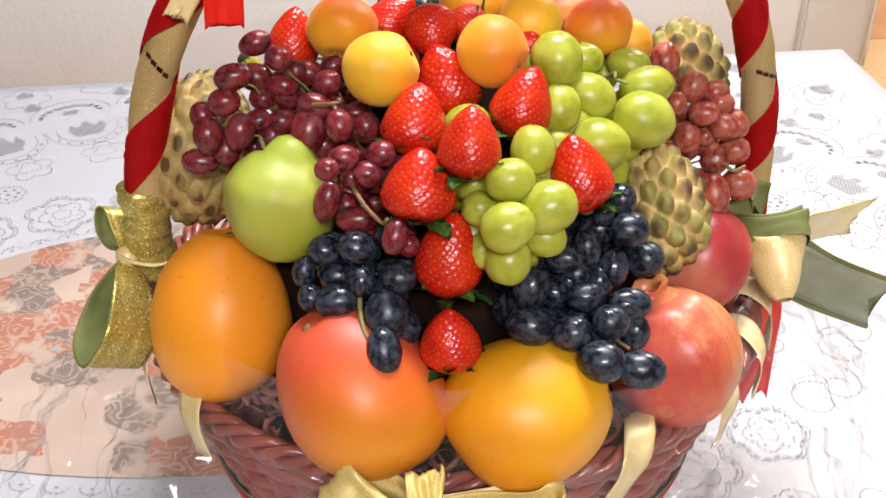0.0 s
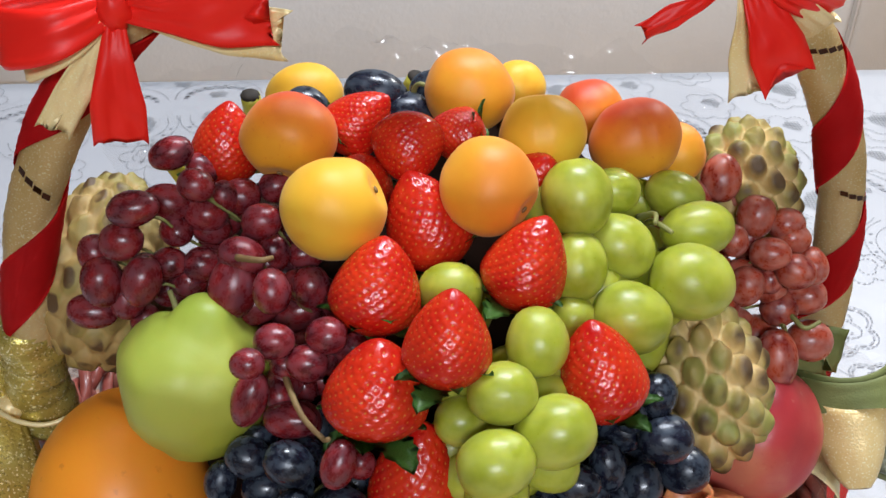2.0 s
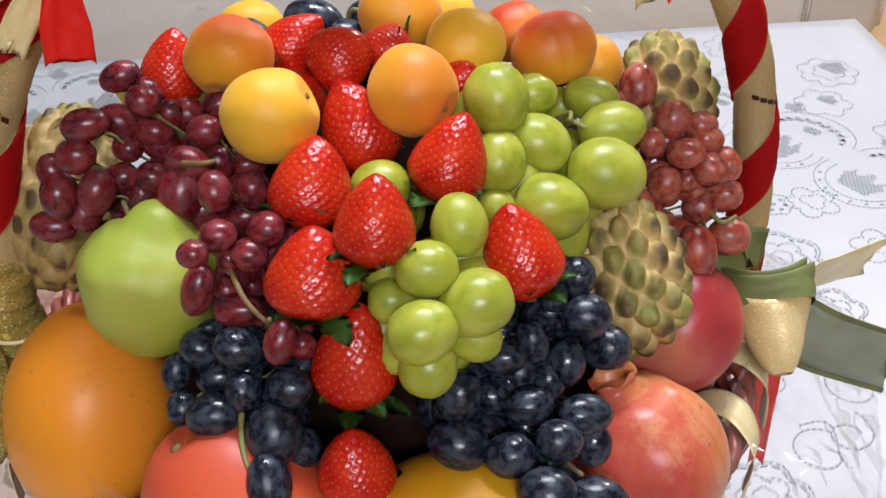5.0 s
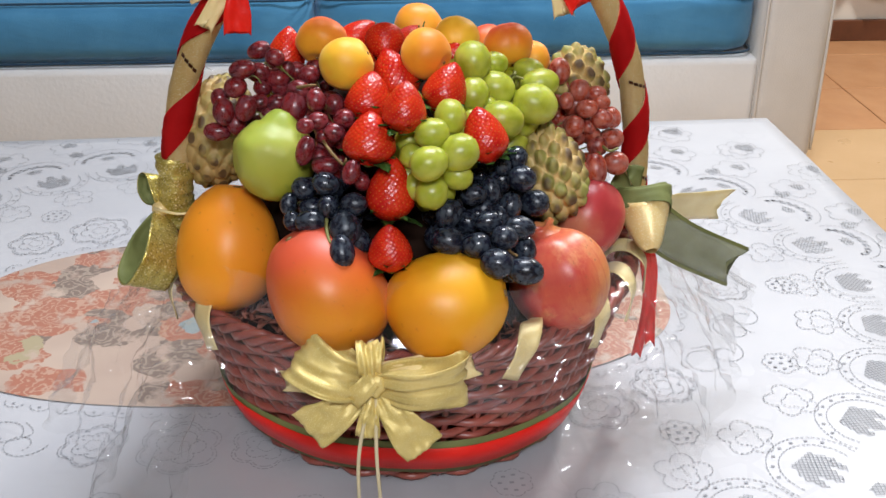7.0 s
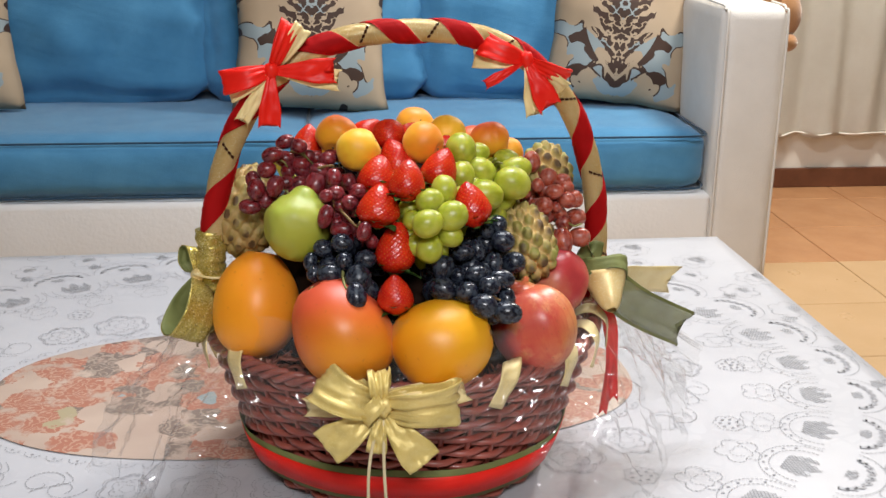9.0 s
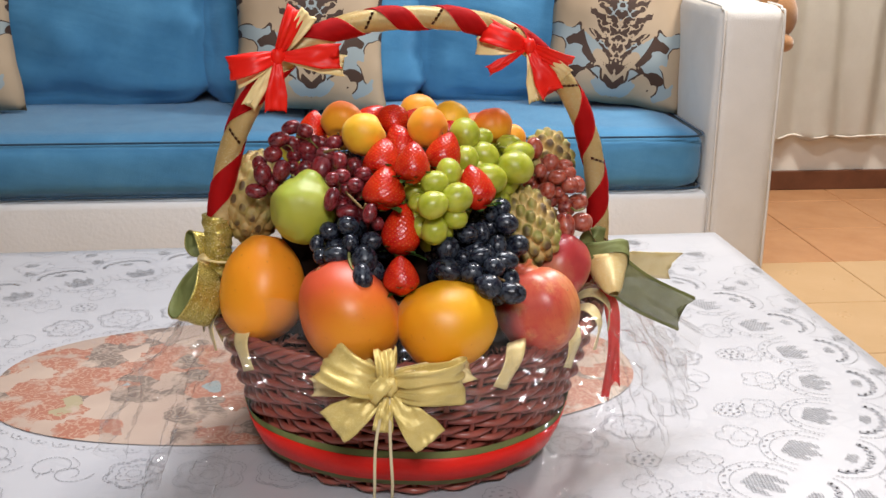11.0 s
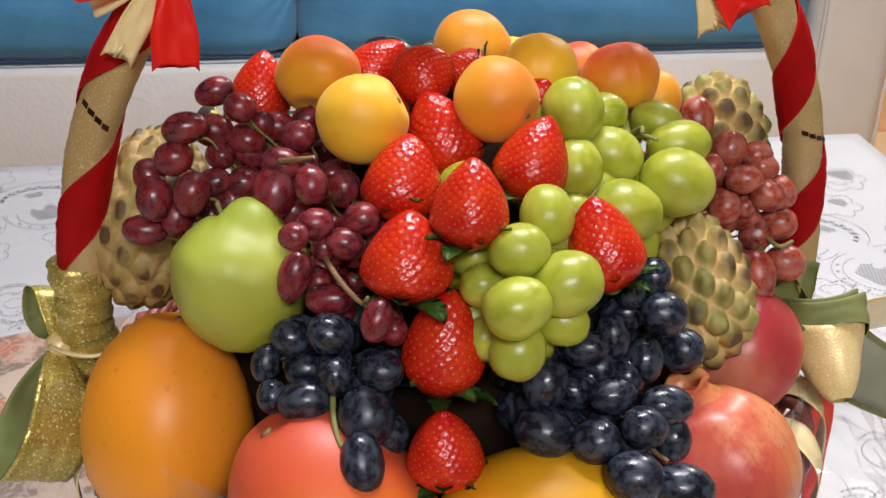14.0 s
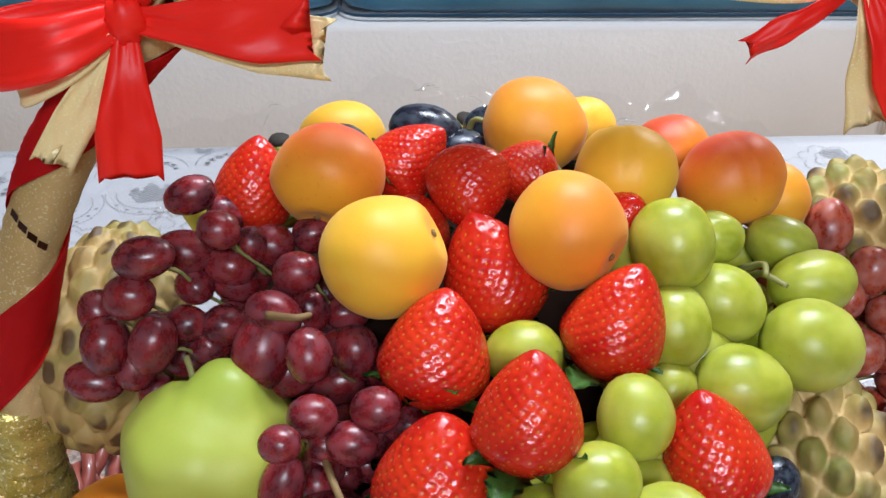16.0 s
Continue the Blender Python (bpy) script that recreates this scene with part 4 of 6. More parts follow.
bm = bmesh.new()
foot = [ARCH[0] + Vector((0.0015 * math.sin(k * 0.9), 0, 0.062 + 0.0062 * k)) for k in range(14)]
tube(bm, [p for a, b in zip(foot, foot[1:]) for p in (a, a.lerp(b, 0.5))], lambda f: 0.0176 + 0.0009 * math.sin(f * 37) + 0.0005 * math.sin(f * 90) + 0.0016 * (1 - f), 20)
part("foot_wrap", bm, M["gold_glitter"], handle, "crinkled gold ribbon round the handle's foot")

# ---- added filler mound under the fruit, near-black to keep its gaps shaded ----
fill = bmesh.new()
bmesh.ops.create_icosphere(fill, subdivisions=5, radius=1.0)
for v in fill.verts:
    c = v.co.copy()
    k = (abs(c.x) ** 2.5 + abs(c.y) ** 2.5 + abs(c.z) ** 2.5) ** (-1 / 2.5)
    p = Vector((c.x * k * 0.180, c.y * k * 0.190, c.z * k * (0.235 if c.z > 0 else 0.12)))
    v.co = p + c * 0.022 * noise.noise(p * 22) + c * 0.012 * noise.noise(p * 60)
mound = thing("filler_mound", pose(0, 0.815, 0.625), "added crumpled mound, near-black for the shade between the fruit", "paper")
part("paper", fill, M["gap_shade"], mound)
# loose strips added in place of the basket's woven inner wall
inner_weave = bmesh.new()
rnd_weave = random.Random(31)
for k in range(260):
    th = rnd_weave.uniform(0, 2 * math.pi)
    r0 = rnd_weave.uniform(0.70, 0.93)
    turn_ = rnd_weave.uniform(-0.28, 0.28)
    line = []
    for q in range(4):
        a, r = th + turn_ * q / 3, min(0.95, r0 + rnd_weave.uniform(-0.05, 0.07))
        line.append((RIM_A * r * math.cos(a), BY - 0.815 + RIM_B * r * math.sin(a), 0.006 + rnd_weave.uniform(0.0, 0.030) - 0.02 * (1 - r)))
    ribbon(inner_weave, line, rnd_weave.uniform(0.003, 0.007), (math.cos(th), math.sin(th), rnd_weave.uniform(-0.6, 0.8)), 8, seed=k, wave=0.002, cross=1)
tagged(part("shreds", inner_weave, M["inner_weave"], mound, "loose reddish-brown strips standing in for the basket's inner weave"), kind="stuff")


# ---- grapes ----
def grape_mesh(name, material):
    bm = bmesh.new()
    bmesh.ops.create_uvsphere(bm, u_segments=20, v_segments=14, radius=1.0)
    for v in bm.verts:
        z = v.co.z
        v.co.xy *= 1 + 0.04 * z * (1 - z * z)
        if z > 0.96:
            v.co.z -= (z - 0.96) * 1.6
        v.co += v.co.normalized() * 0.03 * noise.noise(v.co * 1.7 + Vector((3, 1, 2)))
    me = mesh_of(name, bm, material)
    return me


VIEW_UP = Vector((0, 0.5, 0.86))



def grape_bunch(rows, material, label, stem_mat, stems, seed, grow=1.08):
    rnd = random.Random(seed)
    c = sum((Vector(r[:3]) for r in rows), Vector()) / len(rows)
    inner = Vector((0.0, 0.80, 0.70))
    root = c.lerp(inner, 0.18)
    ob = thing("grape_bunch", Matrix.Translation(root), label, "grapes", "grape bunches")
    me = grape_mesh("grape", material)
    for x, y, z, r, e in rows:
        p = Vector((x, y, z))
        axis = Vector((1, rnd.uniform(-.3, .3), rnd.uniform(-.35, .35))) if e > 0 else VIEW_UP + Vector((rnd.uniform(-.3, .3), rnd.uniform(-.2, .2), 0))
        k = max(abs(e), 1.14)
        g = child("grape", me, ob, Matrix.Translation(p - root) @ facing(axis * rnd.choice((1, -1)), rnd.uniform(0, 360)) @ Matrix.Diagonal((r * grow, r * grow, r * k * grow, 1)))
    # a second layer of berries lies under the ones that show
    for x, y, z, r, e in rows:
        for deep, n in ((0.10, 1), (0.19, 1)):
            p = Vector((x, y, z)).lerp(inner, deep) + Vector([rnd.uniform(-.9, .9) * r for _ in range(3)])
            child("grape", me, ob, Matrix.Translation(p - root) @ facing((rnd.uniform(-1, 1), rnd.uniform(-1, 1), rnd.uniform(-1, 1)), 0) @ Matrix.Diagonal((r, r, r * 1.2, 1)))
    # a stalk runs through the middle of the bunch and a short twig to each berry
    deep = [Vector(r[:3]).lerp(inner, 0.13) for r in rows]
    for r, d in zip(rows, deep):
        q = Vector(r[:3])
        mid = (q + d) / 2 + Vector((rnd.uniform(-.004, .004), 0, rnd.uniform(-.002, .005)))
        part("twig", tube(bmesh.new(), [p - root for p in spline([q.lerp(d, 0.3), mid, d, d.lerp(inner, 0.1)], 8)], 0.0009, 5), stem_mat, ob)
    for s in stems:
        part("stalk", tube(bmesh.new(), [p - root for p in spline(s, 14)], lambda f: 0.0019 - 0.0006 * f, 6), stem_mat, ob, "bare woody stalk")
    return ob


APRICOTS = (
    (-0.081, 0.753, 0.911, 0.0243, 1.14), (-0.049, 0.694, 0.906, 0.0263, 1.08), (0.029, 0.711, 0.912, 0.0242, 1.12),
    (0.057, 0.766, 0.912, 0.0240, -1.02), (0.015, 0.819, 0.909, 0.0252, 1.09), (0.112, 0.788, 0.898, 0.0250, 1.07),
    (0.139, 0.809, 0.878, 0.0192, 1.00), (-0.093, 0.878, 0.868, 0.0225, 1.18), (0.046, 0.884, 0.878, 0.0185, 1.00),
    (0.089, 0.842, 0.886, 0.0200, 1.12),
)
GREEN = (
    (0.075, 0.719, 0.902, 0.0177, -1.05), (0.097, 0.741, 0.893, 0.0119, 1.00), (0.099, 0.713, 0.876, 0.0166, 1.00),
    (0.138, 0.701, 0.864, 0.0195, 1.11), (0.144, 0.736, 0.874, 0.0146, 1.35), (0.134, 0.761, 0.879, 0.0132, 1.27),
    (0.105, 0.681, 0.854, 0.0182, 1.00), (0.076, 0.695, 0.875, 0.0154, -1.05), (0.055, 0.636, 0.873, 0.0144, -1.08),
    (0.039, 0.606, 0.867, 0.0139, 1.03), (0.064, 0.598, 0.852, 0.0165, 1.02), (0.037, 0.580, 0.848, 0.0154, 1.00),
    (0.021, 0.611, 0.843, 0.0116, 1.00), (0.039, 0.594, 0.814, 0.0150, -1.10), (0.063, 0.601, 0.827, 0.0124, 1.00),
    (0.015, 0.631, 0.850, 0.0114, 1.00), (0.075, 0.677, 0.854, 0.0113, -1.07), (0.012, 0.671, 0.874, 0.0141, 1.00),
)
RED_A = (
    (-0.144, 0.742, 0.904, 0.0085, 1.40), (-0.122, 0.707, 0.907, 0.0082, 1.10), (-0.122, 0.719, 0.881, 0.0101, 1.04),
    (-0.153, 0.696, 0.898, 0.0090, 1.45), (-0.142, 0.718, 0.888, 0.0096, 1.30), (-0.160, 0.691, 0.881, 0.0098, 1.08),
    (-0.149, 0.681, 0.863, 0.0098, -1.33), (-0.178, 0.698, 0.866, 0.0088, -1.24), (-0.173, 0.687, 0.857, 0.0104, -1.28),
    (-0.182, 0.688, 0.835, 0.0089, 1.48), (-0.087, 0.697, 0.893, 0.0089, 1.14), (-0.087, 0.740, 0.887, 0.0085, 1.10),
    (-0.095, 0.681, 0.882, 0.0096, 1.25), (-0.099, 0.674, 0.868, 0.0120, -1.43),
)
RED_B = (
    (-0.075, 0.655, 0.881, 0.0089, -1.22), (-0.059, 0.673, 0.871, 0.0091, -1.13), (-0.046, 0.638, 0.869, 0.0087, 1.04),
    (-0.071, 0.633, 0.868, 0.0083, 1.18), (-0.055, 0.630, 0.858, 0.0087, 1.00), (-0.080, 0.614, 0.870, 0.0070, 1.00),
    (-0.082, 0.618, 0.844, 0.0083, -1.68), (-0.064, 0.622, 0.827, 0.0088, 1.48), (-0.035, 0.586, 0.836, 0.0077, -1.48),
    (-0.069, 0.642, 0.835, 0.0086, -1.09), (-0.139, 0.697, 0.863, 0.0083, 1.20), (-0.121, 0.699, 0.862, 0.0091, 1.00),
    (-0.105, 0.730, 0.886, 0.0093, 1.00),
)
BLACK_A = (
    (-0.085, 0.615, 0.806, 0.0101, 1.08), (-0.062, 0.603, 0.816, 0.0106, 1.18), (-0.100, 0.612, 0.791, 0.0078, -1.35),
    (-0.058, 0.587, 0.800, 0.0090, -1.04), (-0.034, 0.589, 0.802, 0.0105, 1.00), (-0.094, 0.593, 0.782, 0.0081, -1.10),
    (-0.075, 0.584, 0.786, 0.0110, 1.28), (-0.041, 0.573, 0.784, 0.0142, -1.03), (-0.042, 0.550, 0.771, 0.0111, -1.40),
    (-0.077, 0.614, 0.786, 0.0110, 1.00),
)
BLACK_B = (
    (0.120, 0.656, 0.824, 0.0101, -1.04), (0.125, 0.640, 0.809, 0.0120, 1.10), (0.106, 0.645, 0.820, 0.0080, -1.10),
    (0.095, 0.625, 0.803, 0.0086, -1.45), (0.078, 0.611, 0.804, 0.0096, 1.28), (0.114, 0.628, 0.785, 0.0108, -1.22),
    (0.139, 0.647, 0.780, 0.0124, 1.07), (0.055, 0.595, 0.791, 0.0115, -1.23), (0.093, 0.596, 0.783, 0.0097, 1.32),
    (0.123, 0.596, 0.777, 0.0105, 1.41), (0.055, 0.580, 0.770, 0.0130, 1.24), (0.082, 0.573, 0.769, 0.0114, 1.10),
    (0.108, 0.578, 0.775, 0.0107, 1.00), (0.129, 0.599, 0.752, 0.0100, -1.28), (0.101, 0.556, 0.759, 0.0132, 1.00),
    (0.128, 0.559, 0.750, 0.0123, 1.31), (0.073, 0.612, 0.775, 0.0103, 1.00), (0.087, 0.621, 0.784, 0.0103, 1.00),
)
ROSE = (
    (0.168, 0.801, 0.867, 0.0125, -1.22), (0.183, 0.811, 0.846, 0.0104, 1.09), (0.190, 0.789, 0.849, 0.0120, -1.08),
    (0.208, 0.786, 0.846, 0.0102, 1.00), (0.212, 0.782, 0.839, 0.0102, 1.09), (0.175, 0.769, 0.844, 0.0082, -1.22),
    (0.197, 0.769, 0.836, 0.0101, 1.27), (0.214, 0.768, 0.825, 0.0111, 1.00), (0.225, 0.774, 0.825, 0.0098, -1.24),
    (0.184, 0.758, 0.820, 0.0109, -1.08), (0.201, 0.772, 0.815, 0.0084, -1.11), (0.226, 0.778, 0.799, 0.0118, 1.28),
    (0.231, 0.762, 0.777, 0.0132, 1.11), (0.208, 0.744, 0.777, 0.0125, -1.52), (0.175, 0.779, 0.814, 0.0074, -1.38),
)

grape_bunch(GREEN, M["grape_green"], "bunch of large pale green grapes on brownish stalks", M["stem_green"],
            [[(0.116, 0.745, 0.868), (0.118, 0.733, 0.880), (0.121, 0.722, 0.885), (0.126, 0.714, 0.886)], [(0.112, 0.742, 0.876), (0.118, 0.728, 0.888), (0.117, 0.716, 0.890)]], 1, 1.06)
grape_bunch(RED_A, M["grape_red"], "bunch of dark red grapes with a dusty bloom", M["stem_green"],
            [[(-0.108, 0.73, 0.87), (-0.118, 0.716, 0.893), (-0.135, 0.722, 0.897)]], 2)
grape_bunch(RED_B, M["grape_red"], "bunch of purple-red grapes with a bare curling stalk", M["stem"],
            [[(-0.078, 0.652, 0.862), (-0.066, 0.628, 0.851), (-0.055, 0.607, 0.846), (-0.044, 0.600, 0.838), (-0.040, 0.592, 0.846)],
             [(-0.095, 0.672, 0.888), (-0.082, 0.664, 0.893), (-0.076, 0.668, 0.892)]], 3)
grape_bunch(BLACK_A, M["grape_black"], "bunch of blue-black grapes with a pale bloom", M["stem_green"],
            [[(-0.060, 0.588, 0.790), (-0.058, 0.570, 0.784), (-0.053, 0.556, 0.778), (-0.047, 0.552, 0.783)]], 4)
grape_bunch(BLACK_B, M["grape_black"], "large bunch of blue-black grapes with a pale bloom", M["stem"],
            [[(0.10, 0.60, 0.77), (0.112, 0.575, 0.764), (0.120, 0.566, 0.762)]], 5)
grape_bunch(ROSE, M["grape_rose"], "bunch of dusty rose-red grapes beside the handle", M["stem_green"],
            [[(0.200, 0.79, 0.79), (0.214, 0.766, 0.796), (0.222, 0.752, 0.795), (0.232, 0.756, 0.797)], [(0.205, 0.785, 0.785), (0.212, 0.758, 0.790), (0.210, 0.746, 0.791)]], 6, 0.99)
grape_bunch(((-0.041, 0.829, 0.899, 0.0135, 1.4), (-0.022, 0.822, 0.889, 0.0135, 1.2), (-0.085, 0.835, 0.885, 0.0115, 1.2), (-0.008, 0.850, 0.892, 0.012, 1.1)), M["grape_black"],
            "few blue-black grapes on top of the fruit", M["stem_green"], [[(-0.02, 0.83, 0.895), (-0.016, 0.826, 0.908), (-0.008, 0.822, 0.909)]], 7)


# ---- strawberries ----
def strawberry_mesh():
    """One berry of length 1 about its middle, the tip at +z, with a seed in each small pit."""
    bm = bmesh.new()
    layer = bm.verts.layers.float.new("seed")
    nu, nv = 120, 96

    def prof(f):
        # f from the wide end (0) to the tip (1)
        return 0.475 * (math.sin(min(1.0, f / 0.36) * math.pi / 2) ** 0.62) * (1.0 if f < 0.30 else (1 - ((f - 0.30) / 0.70) ** 1.9) ** 0.72)

    seeds, steps = [], 400
    area = np.cumsum([prof((q + 0.5) / steps) for q in range(steps)])
    count = 320
    for q in range(count):
        f = 0.05 + 0.93 * (np.searchsorted(area, (q + 0.5) / count * area[-1]) + 0.5) / steps
        a = q * math.pi * (3 - math.sqrt(5))
        seeds.append((prof(f) * math.cos(a), prof(f) * math.sin(a), f - 0.5))
    seeds = np.array(seeds)
    rows = []
    for j in range(nv + 1):
        f = j / nv
        r = prof(f)
        row = []
        for i in range(nu):
            a = 2 * math.pi * i / nu
            p = np.array((r * math.cos(a), r * math.sin(a), f - 0.5))
            d = float(np.sqrt(((seeds - p) ** 2).sum(1)).min())
            pit = max(0.0, 1 - (d / 0.036) ** 2)
            knob = max(0.0, 1 - (d / 0.0155) ** 2)
            out = Vector((math.cos(a), math.sin(a), 0.25))
            q = Vector(p) - out * (0.013 * pit - 0.008 * knob) + out * 0.02 * noise.noise(Vector(p) * 2.2)
            v = bm.verts.new(q)
            v[layer] = knob
            row.append(v)
        rows.append(row)
    for a, b in zip(rows, rows[1:]):
        for i in range(nu):
            bm.faces.new((a[i], a[(i + 1) % nu], b[(i + 1) % nu], b[i]))
    bmesh.ops.remove_doubles(bm, verts=bm.verts[:], dist=1e-4)
    return mesh_of("flesh", bm, M["strawberry"])


def leaf_mesh():
    """A toothed green leaf of length 1 along x, bent."""
    bm = bmesh.new()
    n, rows = 10, []
    for i in range(n + 1):
        f = i / n
        w = 0.26 * math.sin(math.pi * min(1, f * 0.93 + 0.05)) ** 0.8 * (1 + 0.28 * (i % 2))
        z = 0.12 * math.sin(f * 3.0)
        rows.append([bm.verts.new((f, -w, z + 0.05)), bm.verts.new((f, 0, z)), bm.verts.new((f, w, z + 0.05))])
    for a, b in zip(rows, rows[1:]):
        for j in range(2):
            bm.faces.new((a[j], a[j + 1], b[j + 1], b[j]))
    bmesh.ops.solidify(bm, geom=bm.faces[:], thickness=0.02)
    return mesh_of("sepal", bm, M["leaf"])


BERRY, SEPAL = strawberry_mesh(), leaf_mesh()


def strawberry(c, tip, width, length, label, turn=0.0, leaves=9):
    m = Matrix.Translation(c) @ facing(tip, turn)
    ob = thing("strawberry", m, label, "strawberry", "strawberries")
    w = width / 0.95
    child("flesh", BERRY, ob, Matrix.Diagonal((w, w, length, 1)))
    cap = part("calyx", sphere(bmesh.new(), (0, 0, -length * 0.485), (0.005, 0.005, 0.002), 10, 6), M["leaf"], ob, "green leafy cap")
    for i in range(leaves):
        s = width * (0.64 + 0.10 * math.sin(i * 2.3))
        child("sepal", SEPAL, cap, Matrix.Translation((0, 0, -length * 0.49)) @ pose(0, 0, 0, 0, -14 + 16 * math.sin(i * 1.7), 360 / leaves * i) @ Matrix.Diagonal((s, s * 0.9, s, 1)))


RIPE = "ripe red strawberry with pale seeds, tip upwards"
strawberry((-0.024, 0.662, 0.882), (0.12, 0.35, 0.9), 0.047, 0.052, RIPE, 10)
strawberry((0.013, 0.618, 0.888), (0.05, 0.25, 0.95), 0.042, 0.050, RIPE, 40)
strawberry((0.050, 0.680, 0.887), (0.32, 0.3, 0.9), 0.044, 0.053, RIPE, 70)
strawberry((-0.020, 0.615, 0.858), (0.05, 0.2, 0.95), 0.051, 0.052, RIPE, 100)
strawberry((0.087, 0.639, 0.854), (-0.25, 0.25, 0.93), 0.045, 0.056, RIPE, 130)
strawberry((0.000, 0.604, 0.811), (0.10, 0.18, 0.95), 0.047, 0.064, "large ripe red strawberry with its tip upwards", 160)
strawberry((0.001, 0.566, 0.768), (-0.04, 0.12, 0.95), 0.042, 0.047, RIPE, 190)
strawberry((-0.003, 0.712, 0.888), (-0.35, 0.2, 0.85), 0.048, 0.058, "ripe red strawberry half hidden behind apricots", 220)
strawberry((-0.015, 0.742, 0.913), (0.05, -0.75, -0.35), 0.040, 0.042, "ripe red strawberry lying with its tip forwards", 250, 0)
strawberry((-0.045, 0.775, 0.910), (0.62, 0.15, 0.55), 0.036, 0.045, "ripe red strawberry on top of the heap", 280)
strawberry((0.009, 0.765, 0.910), (-0.9, -0.2, 0.15), 0.032, 0.036, "small red strawberry with its leafy cap showing", 310)
strawberry((-0.120, 0.767, 0.896), (0.12, 0.2, 0.95), 0.040, 0.052, "dark red strawberry behind the grapes", 340)
strawberry((-0.040, 0.735, 0.895), (0.1, -0.4, 0.7), 0.036, 0.042, "red strawberry between the apricots", 15)
strawberry((0.053, 0.742, 0.897), (0.3, -0.3, 0.8), 0.036, 0.042, "red strawberry between the apricots", 55)


# ---- apricots ----
def apricot_mesh(name, material):
    bm = bmesh.new()
    bmesh.ops.create_uvsphere(bm, u_segments=48, v_segments=32, radius=1.0)
    for v in bm.verts:
        c = v.co.normalized()
        pole = max(0.0, (c.z - 0.90) / 0.10)
        a = math.atan2(c.y, c.x)
        groove = math.exp(-(a / 0.10) ** 2) * (1 - c.z * c.z) * 0.9 + math.exp(-(a / 0.45) ** 2) * (1 - c.z * c.z) * 0.5
        r = 1 - 0.16 * pole ** 1.4 - 0.055 * groove + 0.06 * noise.noise(c * 1.3)
        v.co = Vector((c.x * r, c.y * r * 1.0, c.z * r * 0.95))
    return mesh_of(name, bm, material)


AP = {k: apricot_mesh("skin", M["apricot_" + k]) for k in ("yellow", "orange", "blush")}
dim = bmesh.new()
sphere(dim, (0, 0, 0.845), (0.075, 0.06, 0.03), 10, 6)
DIMPLE = mesh_of("stem_end", dim, M["stem"])
KINDS = (("blush", "orange apricot with a red blush", (-0.15, -0.75, -0.55), -60), ("yellow", "smooth bright yellow apricot without blush", (0.75, 0.1, 0.35), 60),
         ("orange", "light orange apricot with a stalk hollow", (0.85, -0.55, -0.25), 30), ("yellow", "yellow apricot with a shallow crease", (-0.1, 0.5, 0.75), 80),
         ("orange", "orange apricot on top of the heap", (0.3, 0.8, 0.4), 0), ("blush", "orange apricot with a deep red blush", (0.25, -0.5, -0.8), 100),
         ("orange", "orange apricot behind the others", (0.5, 0.8, 0.1), 0), ("yellow", "yellow apricot with a dark stalk hollow", (0.0, -0.85, 0.1), 0),
         ("yellow", "small yellow apricot at the back", (0.0, 0.9, 0.1), 0), ("blush", "peach-coloured apricot at the back", (0.4, -0.3, -0.8), 0))
for (x, y, z, r, e), (kind, label, axis, turn) in zip(APRICOTS, KINDS):
    a, b = (r * abs(e), r) if e > 0 else (r, r * abs(e))
    ob = thing("apricot", Matrix.Translation((x, y, z)), label, "apricot", "apricots")
    shape = Matrix.Diagonal((a, (a + b) / 2, b, 1)) @ facing(axis, turn)
    child("skin", AP[kind], ob, shape)
    child("stem_end", DIMPLE, ob, shape)


# ---- large fruit ----
def ball_fruit(name, c, axis, radii, material, label, category, shape, turn=0.0, seg=(56, 40)):
    """One fruit whose own z runs along axis; shape changes a unit ball's place."""
    bm = bmesh.new()
    bmesh.ops.create_uvsphere(bm, u_segments=seg[0], v_segments=seg[1], radius=1.0)
    for v in bm.verts:
        q = shape(v.co.normalized())
        v.co = Vector((q.x * radii[0], q.y * radii[1], q.z * radii[2]))
    ob = thing(name, Matrix.Translation(c) @ facing(axis, turn), label, category)
    part("skin", bm, material, ob)
    return ob


def mango_shape(seed):
    def f(c):
        r = 1 + 0.05 * noise.noise(c * 1.2 + Vector((seed, 0, 0))) - 0.10 * max(0.0, (c.z - 0.93) / 0.07) ** 1.5
        return Vector((c.x * r * (1 - 0.10 * c.z), c.y * r * (1 - 0.10 * c.z), c.z * r)) + Vector((0.10 * c.z * c.z, 0, 0))
    return f


def pome_shape(c):
    r = 1 + 0.03 * math.cos(6 * math.atan2(c.y, c.x)) * (1 - c.z * c.z) + 0.03 * noise.noise(c * 1.5) - 0.05 * max(0.0, c.z - 0.8) / 0.2
    return c * r


def stem_bit(ob, z, r, h, material, name="stem", bend=0.0):
    bm = bmesh.new()
    tube(bm, spline([(0, 0, z - h * 0.5), (bend * 0.3, 0, z + h * 0.3), (bend, 0, z + h)], 6), r, 7)
    part(name, bm, material, ob)


mango = ball_fruit("mango", (-0.172, 0.656, 0.720), (0.12, 0.35, 0.93), (0.053, 0.053, 0.068), M["mango_orange"], "large smooth orange mango leaning on the basket's rim", "mango", mango_shape(1.0))
stem_bit(mango, 0.060, 0.0035, 0.004, M["stem"])
mango = ball_fruit("mango", (-0.061, 0.565, 0.722), (-0.55, 0.15, 0.80), (0.054, 0.056, 0.066), M["mango_red"], "large mango, rosy red above and orange below", "mango", mango_shape(4.0), 180)
stem_bit(mango, 0.058, 0.0035, 0.004, M["stem"])
